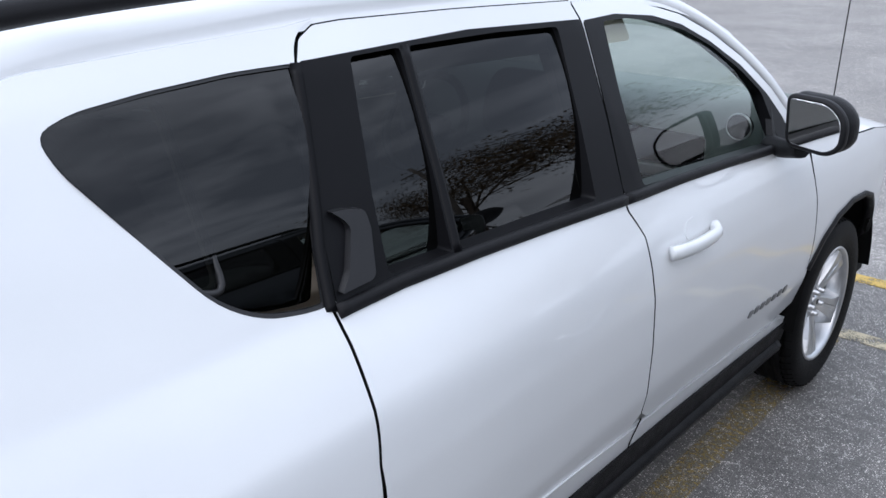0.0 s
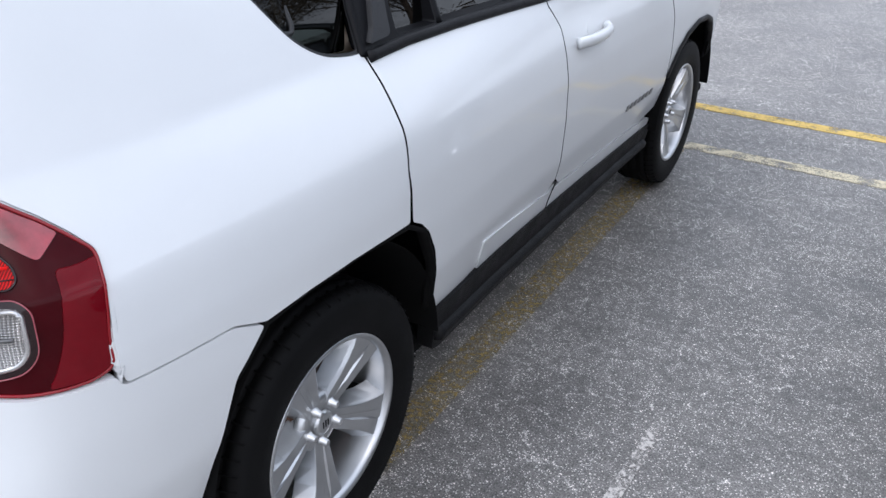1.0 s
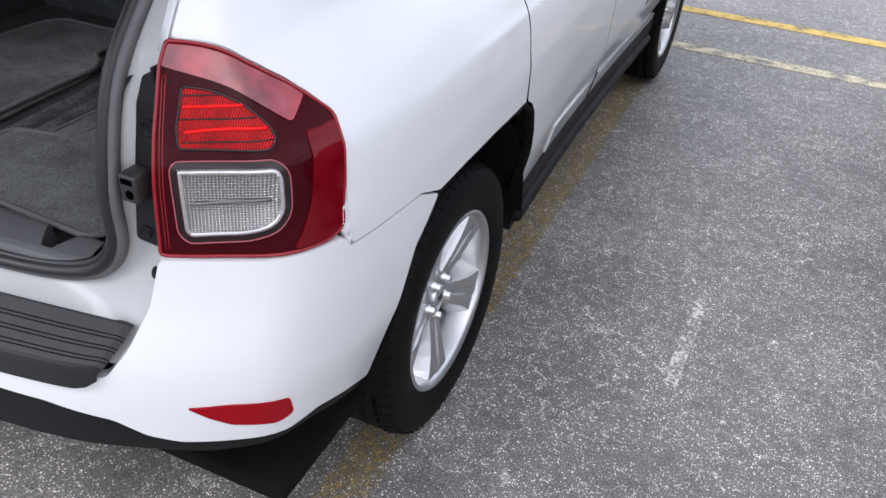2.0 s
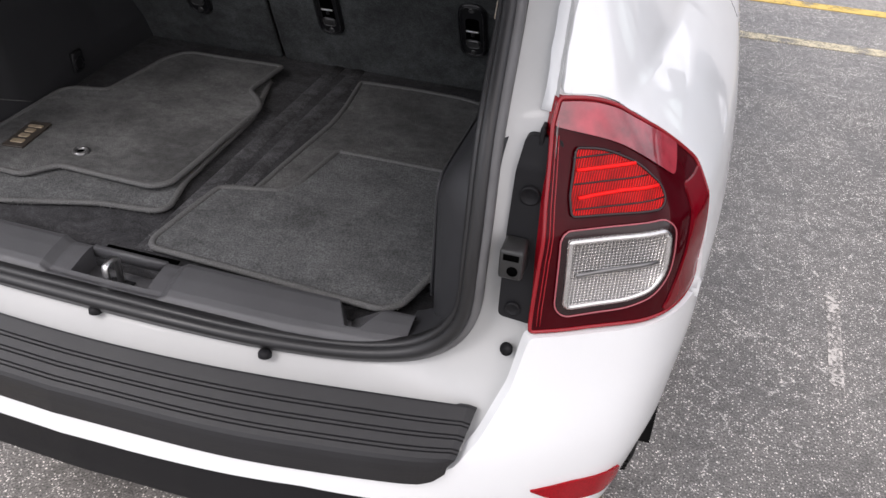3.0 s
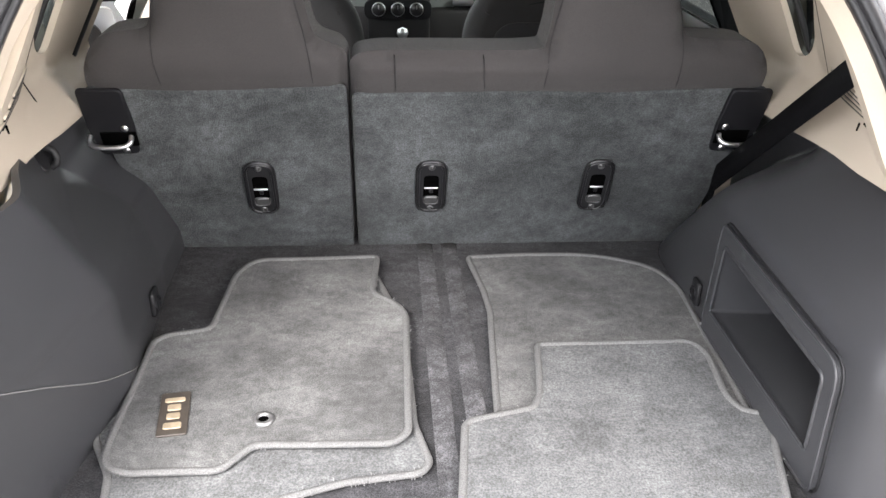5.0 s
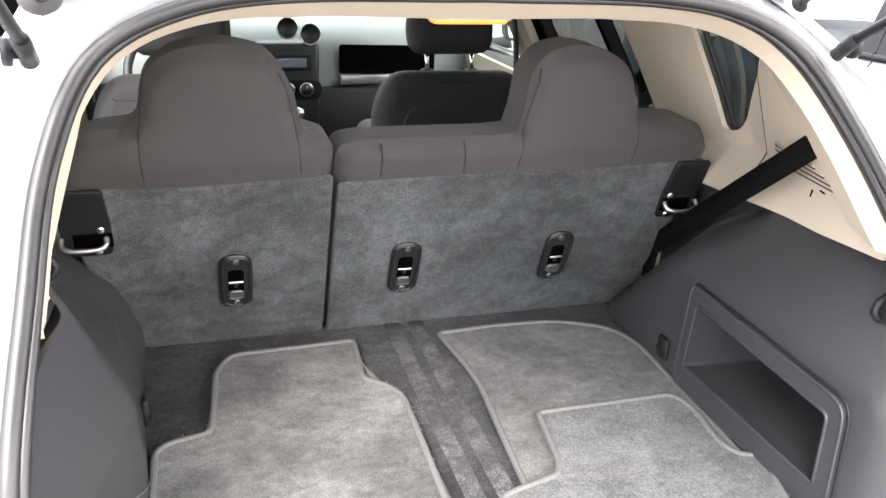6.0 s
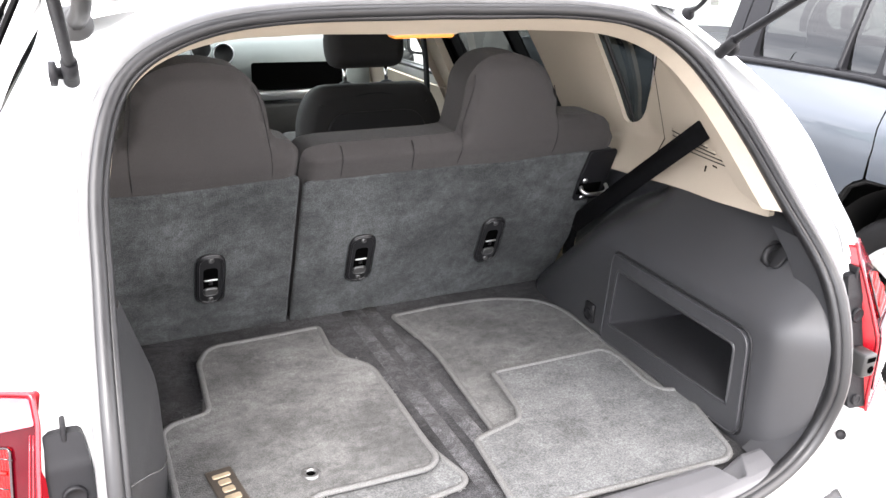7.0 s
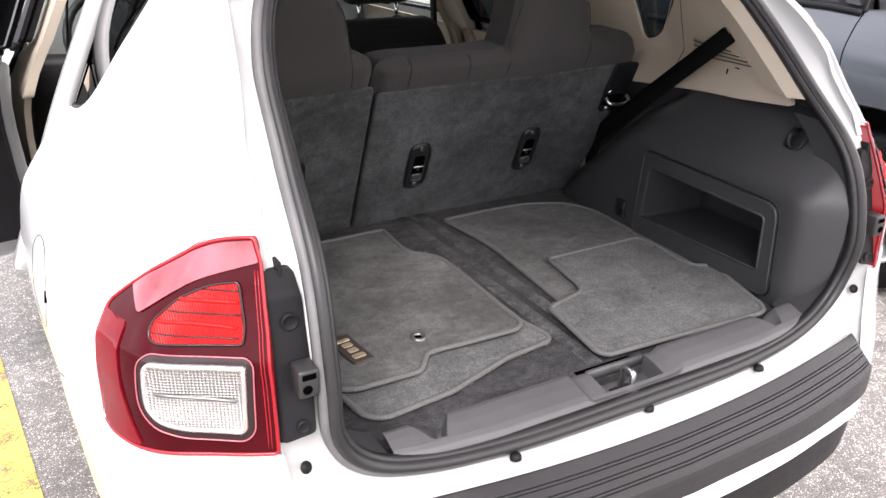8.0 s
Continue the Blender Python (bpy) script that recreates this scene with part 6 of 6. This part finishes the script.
# rear bench and the front seats
part("rear_bench", pillow(rounded([(-.60, 1.25), (.60, 1.25), (.60, 1.75), (-.60, 1.75)], .06), .20, .05, Matrix.Translation((0, 0, .55))), CLOTH, car, "charcoal cloth rear bench")
for cx in (-.40, .415):
    m = pose(cx, 2.02, .62, 78, 0, 0)
    back = rounded([(-.22, -.05), (.22, -.05), (.265, .18), (.255, .36), (.20, .455, .08), (-.20, .455, .08), (-.255, .36), (-.265, .18)], .06)
    s = part("front_seat", pillow(back, .14, .05, m @ Matrix.Translation((0, 0, -.07)), steps=5), CLOTH_BLACK, car, "charcoal cloth front seat")
    part("seat_pocket", pillow(rounded([(-.19, .0), (.19, .0), (.20, .22), (.16, .36, .06), (-.16, .36, .06), (-.20, .22)], .05), .012, .006, m @ Matrix.Translation((0, 0, .068))), DARK, s)
    path = [m @ Vector((.22 * math.sin(a), .22 + .20 * math.cos(a), .0665)) for a in np.linspace(-1.5, 1.5, 16)]
    part("piping", rod(path, .003, 6), CLAD, s)
    part("cushion", pillow(rounded([(-.25, 2.0), (.25, 2.0), (.25, 2.48), (-.25, 2.48)], .06), .16, .05, Matrix.Translation((cx, 0, .42)) @ Matrix.Rotation(radians(6), 4, "X")), CLOTH, s)
    hr = rounded([(-.135, 0, .05), (.135, 0, .05), (.145, .10), (.115, .185, .06), (-.115, .185, .06), (-.145, .10)], .05)
    h = part("headrest", pillow(hr, .10, .045, m @ Matrix.Translation((0, .505, -.055)), steps=5), CLOTH_BLACK, s, "black padded headrest")
    for dx in (-.075, .075):
        part("headrest_post", rod([m @ Vector((dx, .44, -.01)), m @ Vector((dx, .53, -.01))], .0065, 10), CHROME, s, "chrome headrest post")
        part("post_collar", lathe([(0, .022), (.006, .020), (.010, .012), (.010, .0001)], 16, m @ Matrix.Translation((dx, .452, -.01)) @ Matrix.Rotation(radians(90), 4, "Z")), DARK, s)

# ---- dashboard
dash = [(2.86, .78), (2.84, .92), (2.87, 1.02), (2.93, 1.075), (3.05, 1.098), (3.30, 1.09), (3.42, 1.06)]
rows = []
for x in np.linspace(-.74, .74, 40):
    for y, z in dash:
        rows.append((x, y + .10 * (x / .74) ** 2 * (1 if y < 3.0 else -.4), z))
m_ = len(dash)
faces = [(a * m_ + i, a * m_ + i + 1, a * m_ + m_ + i + 1, a * m_ + m_ + i) for a in range(39) for i in range(m_ - 1)]
d = linked("dashboard", rows, faces, DASH, car, "grey dashboard with dark shelf and centre stack")
part("glovebox_shelf", pillow(rounded([(.185, .905), (.575, .90), (.575, 1.012), (.185, 1.018)], .014), .006, .002, Matrix(((1, 0, 0, 0), (0, 0, -1, 2.842), (0, 1, 0, 0), (0, 0, 0, 1)))), HOLE, d, "open shelf, its inner shade painted as a black plate")
part("silver_strip", block((.19, 2.822, .862), (.578, 2.85, .900), .006), ALLOY, d, "silver trim strip")
part("lower_dash", block((-.72, 2.84, .45), (.72, 3.1, .858), .03), DARK, d)
stack = part("centre_console", block((-.140, 2.775, .66), (.100, 2.88, 1.035), .018), DARK, d, "black centre stack")
part("radio", block((-.105, 2.768, .930), (.068, 2.78, .990), .004), TRIM, stack)
part("radio_screen", block((-.085, 2.765, .945), (.048, 2.769, .979), .002), material("radio_display", (.05, .06, .07), .2, emit=((.75, .85, 1.0), .006)), stack, "lit radio display")
part("climate_panel", pillow(rounded([(-.152, .820), (.106, .820), (.106, .896), (-.152, .896)], .034), .006, .003, Matrix(((1, 0, 0, 0), (0, 0, -1, 2.777), (0, 1, 0, 0), (0, 0, 0, 1)))), TRIM, stack)
for x in (-.097, -.024, .047):
    k = part("climate_knob", lathe([(0, .025), (.010, .024), (.018, .019), (.018, .0001)], 22, pose(x, 2.772, .860, 0, 0, -90)), GLOSS, stack)
    part("knob_ring", lathe([(.004, .0265), (.010, .0255), (.010, .0225), (.004, .0225)], 24, pose(x, 2.772, .860, 0, 0, -90)), ALLOY, k, "silver knob ring")
    part("knob_mark", block((x - .002, 2.750, .864), (x + .002, 2.754, .878), .0008), ALLOY, k)
for x, z in ((-.02, 1.09), (.065, 1.068), (.66, 1.05)):
    k = part("air_vent", lathe([(0, .042), (.010, .040), (.012, .034), (.002, .030), (.001, .0001)], 24, pose(x, 2.785 + .10 * (x > .3), z, 0, 0, -90)), DARK, d)
    part("vent_ring", lathe([(.008, .042), (.013, .040), (.013, .037), (.008, .037)], 26, pose(x, 2.785 + .10 * (x > .3), z, 0, 0, -90)), ALLOY, k)
part("console", block((-.11, 1.95, .40), (.13, 2.86, .66), .03), DARK, car, "black centre console")
g = part("gear_lever", rod([(-.012, 2.58, .65), (-.012, 2.565, .80)], .014, 12), DARK, car)
part("gear_knob", lathe([(0, .0001), (.006, .016), (.018, .021), (.032, .018), (.040, .0001)], 18, pose(-.012, 2.565, .802, 0, -90, 0)), ALLOY, g, "silver topped gear knob")
# steering wheel
ring_pts = [Vector((.185 * math.cos(a), .185 * math.sin(a), 0)) for a in np.linspace(0, 2 * math.pi, 32, endpoint=False)]
m = pose(-.40, 2.60, .96, 62, 0, 0)
w = part("steering_wheel", rod([m @ p for p in ring_pts], .016, 10, True), DARK, car, "black steering wheel")
part("wheel_hub", pillow(rounded([(-.10, -.07), (.10, -.07), (.12, .04), (-.12, .04)], .04), .05, .02, m @ Matrix.Translation((0, 0, -.03))), DARK, w)
part("inner_mirror", pillow(rounded([(-.11, -.03), (.11, -.03), (.11, .035), (-.11, .035)], .02), .03, .012, pose(0, 2.82, 1.44, 90, 0, 0)), DARK, car, "black inside mirror")
for sign in (1, -1):
    bl = line3([(sign * .585, 2.10, 1.36), (sign * .635, 2.11, 1.10), (sign * .66, 2.12, .70)], 6)
    part("front_belt", sweep(bl, [(-.001, -.023), (-.001, .023), (.001, .023), (.001, -.023)], up=(0, 1, 0)), BELT, car)

# ---- loose floor mats stacked on the cargo carpet
UNDER_L = [(-.478, .445), (-.466, .372, .02), (-.438, .352, .02), (-.30, .366), (-.15, .415), (-.045, .428, .012), (-.032, .448, .012), (-.052, .53), (-.06, .80), (-.11, .98), (-.36, .98), (-.40, .80), (-.518, .62, .03), (-.520, .525, .02)]
OVER_L = [(-.352, 1.028, .04), (-.106, 1.034, .012), (-.116, .892, .02), (-.082, .868, .02), (-.055, .828, .03), (-.061, .500, .03), (-.085, .477, .02), (-.285, .486, .02), (-.308, .457, .012), (-.325, .436, .02), (-.455, .434, .02), (-.486, .455, .02), (-.490, .497), (-.484, .748, .02), (-.462, .768, .012), (-.394, .784, .02), (-.380, .97)]
UNDER_R = [(.080, 1.052, .012), (.20, 1.058), (.347, 1.052, .06), (.455, 1.00, .05), (.484, .925, .05), (.478, .74), (.47, .50, .02), (.075, .50, .02), (.085, .64), (.102, .84), (.098, .92)]
OVER_R = [(.168, .719, .012), (.440, .717, .025), (.453, .672), (.444, .567, .02), (.455, .530, .015), (.488, .518, .018), (.490, .49, .012), (.472, .446, .02), (.440, .322, .022), (.415, .304, .02), (.015, .324, .018), (.004, .345, .015), (.024, .515, .02), (.035, .525, .012), (.134, .552, .012), (.150, .585, .01)]


def floor_mat(label, outline, z, pile, wave, tilt=0.0):
    """A carpet mat with a sewn binding; it lies a little unevenly. wave: how far its rim lifts."""
    lp = rounded(outline, .012)

    def place(p, inset):
        w = wave * np.array([noise.noise(Vector((a * 5, b * 5, z * 90))) for a, b in p])
        return np.stack([p[:, 0], p[:, 1], z + w + tilt * (p[:, 1] - .7) - inset], 1)
    m = sheet("floor_mat", lp, place, pile, None, step=.018, depth=.006)
    rim = resampled(lp, .010)
    part("binding", sweep(place(rim, .001), circle(.0062, 8, .0048), True), BIND, m, "grey sewn edge binding")
    return tagged(m, label, "floor mat", group="floor mats in the cargo bay"), place


under_l = floor_mat("dark grey carpet floor mat with a frayed edge, partly covered", UNDER_L, .734, MAT_UNDER, .002)
over_l = floor_mat("grey carpet floor mat with a small brass badge and an eyelet", OVER_L, .745, MAT, .004)
under_r = floor_mat("grey carpet floor mat partly under another mat", UNDER_R, .733, MAT, .002)
over_r = floor_mat("worn grey carpet floor mat with notched corners", OVER_R, .744, MAT_UNDER, .004)
# loose threads along the sewn edges, thickest where the covered mat is frayed


def threads(mat, outline, place, count, rng, only=None):
    loop = resampled(rounded(outline, .012), .004)
    loop = loop[only(loop)] if only else loop
    bm = bmesh.new()
    for _ in range(count):
        k = rng.randrange(1, len(loop) - 1)
        q = place(loop[k:k + 1], 0)[0]
        side = loop[k + 1] - loop[k - 1]
        out = Vector((side[1], -side[0], rng.uniform(-.004, .004))).normalized() * rng.choice((1, -1))
        m = look((0, 0, 0), out) @ Matrix.Rotation(rng.uniform(-.7, .7), 4, "X")
        bmesh.ops.create_cone(bm, segments=4, radius1=.0008, radius2=.0003, depth=rng.uniform(.003, .007), matrix=Matrix.Translation(Vector(q) + out * .0065) @ m)
    part("loose_threads", bm, THREAD, mat)["kind"] = "stuff"


_rng = random.Random(3)
for (mat, place), outline, count in ((under_l, UNDER_L, 40), (over_l, OVER_L, 45), (under_r, UNDER_R, 30), (over_r, OVER_R, 45)):
    threads(mat, outline, place, count, _rng)
threads(under_l[0], UNDER_L, under_l[1], 60, _rng, lambda q: (q[:, 1] < .44) & (q[:, 0] > -.34))
top, top_place = over_l
# badge and eyelet on the upper mat
bz = float(top_place(np.array([(-.41, .555)]), 0)[0, 2])
m = Matrix.Translation((-.410, .554, bz + .0005)) @ Matrix.Rotation(radians(97), 4, "Z")
b = part("mat_badge", pillow(rounded([(-.050, -.022), (.050, -.022), (.050, .022), (-.050, .022)], .004), .004, .0015, m), BADGE, top, "small dark badge plate")
for x, w, h in ((.030, .010, .030), (.012, .014, .020), (-.008, .014, .020), (-.030, .014, .026)):
    part("badge_bar", pillow(rounded([(x - w / 2, -h / 2), (x + w / 2, -h / 2), (x + w / 2, h / 2), (x - w / 2, h / 2)], .004), .0022, .001, m @ Matrix.Translation((0, 0, .0035))), GOLD, b)
ez = float(top_place(np.array([(-.276, .537)]), 0)[0, 2])
e = part("eyelet", lathe([(0, .016), (.004, .0155), (.005, .012), (.004, .0085), (.0, .008)], 24, Matrix.Translation((-.276, .537, ez)) @ Matrix.Rotation(radians(-90), 4, "Y")), DULL, top, "steel eyelet")
part("eyelet_hole", lathe([(.0008, .0085), (.0009, .0001)], 16, Matrix.Translation((-.276, .537, ez)) @ Matrix.Rotation(radians(-90), 4, "Y")), HOLE, e)

for o in scene.objects:
    if o.type == "MESH" and o not in outside:
        o.data.transform(CABIN)


# ---- the slate car in the next bay, same model, closed
slate = empty("car", "slate blue compact SUV parked in the next bay", "car")
whole_outside(slate, SLATE, near=False, hatch_open=False)
rows = []
for z, y in ((.70, .14), (.85, .20), (1.10, .285), (1.20, .36), (1.35, .50), (1.50, .64), (1.60, .70)):
    rows.append([(k * np.interp(z, (.7, 1.1, 1.6), (.68, .64, .52)), y + .05 * k * k, z) for k in np.linspace(-1, 1, 13)])
v = np.array(rows).reshape(-1, 3)
linked("tailgate", v, [(a * 13 + i, a * 13 + i + 1, a * 13 + 14 + i, a * 13 + 13 + i) for a in range(6) for i in range(12)], SLATE, slate)
part("cabin", block((-.55, .7, .5), (.55, 2.4, 1.10), .05), DARK, slate)
slate.matrix_world = Matrix.Translation((3.16, .29, 0))


# ---- trees and a pole across the lot
def tree(x, y, height, spread, seed, label):
    """A trunk with limbs, and a crown of many small leaf cards in uneven clumps."""
    rng = random.Random(seed)
    ob = empty("tree", label, "tree", (x, y, 0), group="trees round the lot")
    bm = rod([(0, 0, 0), (.1, .05, height * .25), (.05, -.05, height * .55)], .22, 8)
    tips = []
    for k in range(11):
        a, r = rng.uniform(0, 6.28), rng.uniform(.4, 1.0) * spread
        tip = Vector((r * math.cos(a), r * math.sin(a), height * rng.uniform(.5, .95)))
        tips.append(tip)
        o = rod([(0, 0, height * rng.uniform(.25, .5)), tuple(tip * .5 + Vector((0, 0, height * .18))), tuple(tip)], .06, 5)
        me = bpy.data.meshes.new("limb")
        o.to_mesh(me)
        o.free()
        bm.from_mesh(me)
        bpy.data.meshes.remove(me)
    part("trunk", bm, BARK, ob)
    verts, faces = [], []
    for _ in range(8000):
        c = rng.choice(tips) + Vector((rng.gauss(0, 1), rng.gauss(0, 1), rng.gauss(0, .8))) * spread * .27
        c.z = max(c.z, height * .28)
        u, w = Vector((rng.gauss(0, 1), rng.gauss(0, 1), rng.gauss(0, 1))).normalized(), Vector((rng.gauss(0, 1), rng.gauss(0, 1), rng.gauss(0, 1))).normalized()
        s = rng.uniform(.06, .14)
        n = len(verts)
        verts += [c - u * s, c + w * s * .6, c + u * s, c - w * s * .6]
        faces.append((n, n + 1, n + 2, n + 3))
    linked("crown", verts, faces, LEAF, ob, smooth=False)
    return ob


tree(15.5, 22, 9.5, 4.0, 1, "broad autumn tree with brown leaves at the edge of the lot")
tree(24, 26, 9.0, 3.8, 2, "tall autumn tree with thinning brown leaves")
tree(12, 34, 8.5, 3.4, 3, "autumn tree across the lot")
tree(-9, 36, 8.0, 3.5, 4, "autumn tree far across the lot")
tree(-16, 40, 9.0, 3.8, 5, "autumn tree far across the lot")
p = empty("utility_pole", "weathered wooden utility pole with a cross arm", "pole", (14.5, 15.5, 0))
part("pole", rod([(0, 0, 0), (0, 0, 8.2)], .11, 8), POLE, p)
part("cross_arm", block((-1.1, -.06, 7.3), (1.1, .06, 7.45), .02), POLE, p)
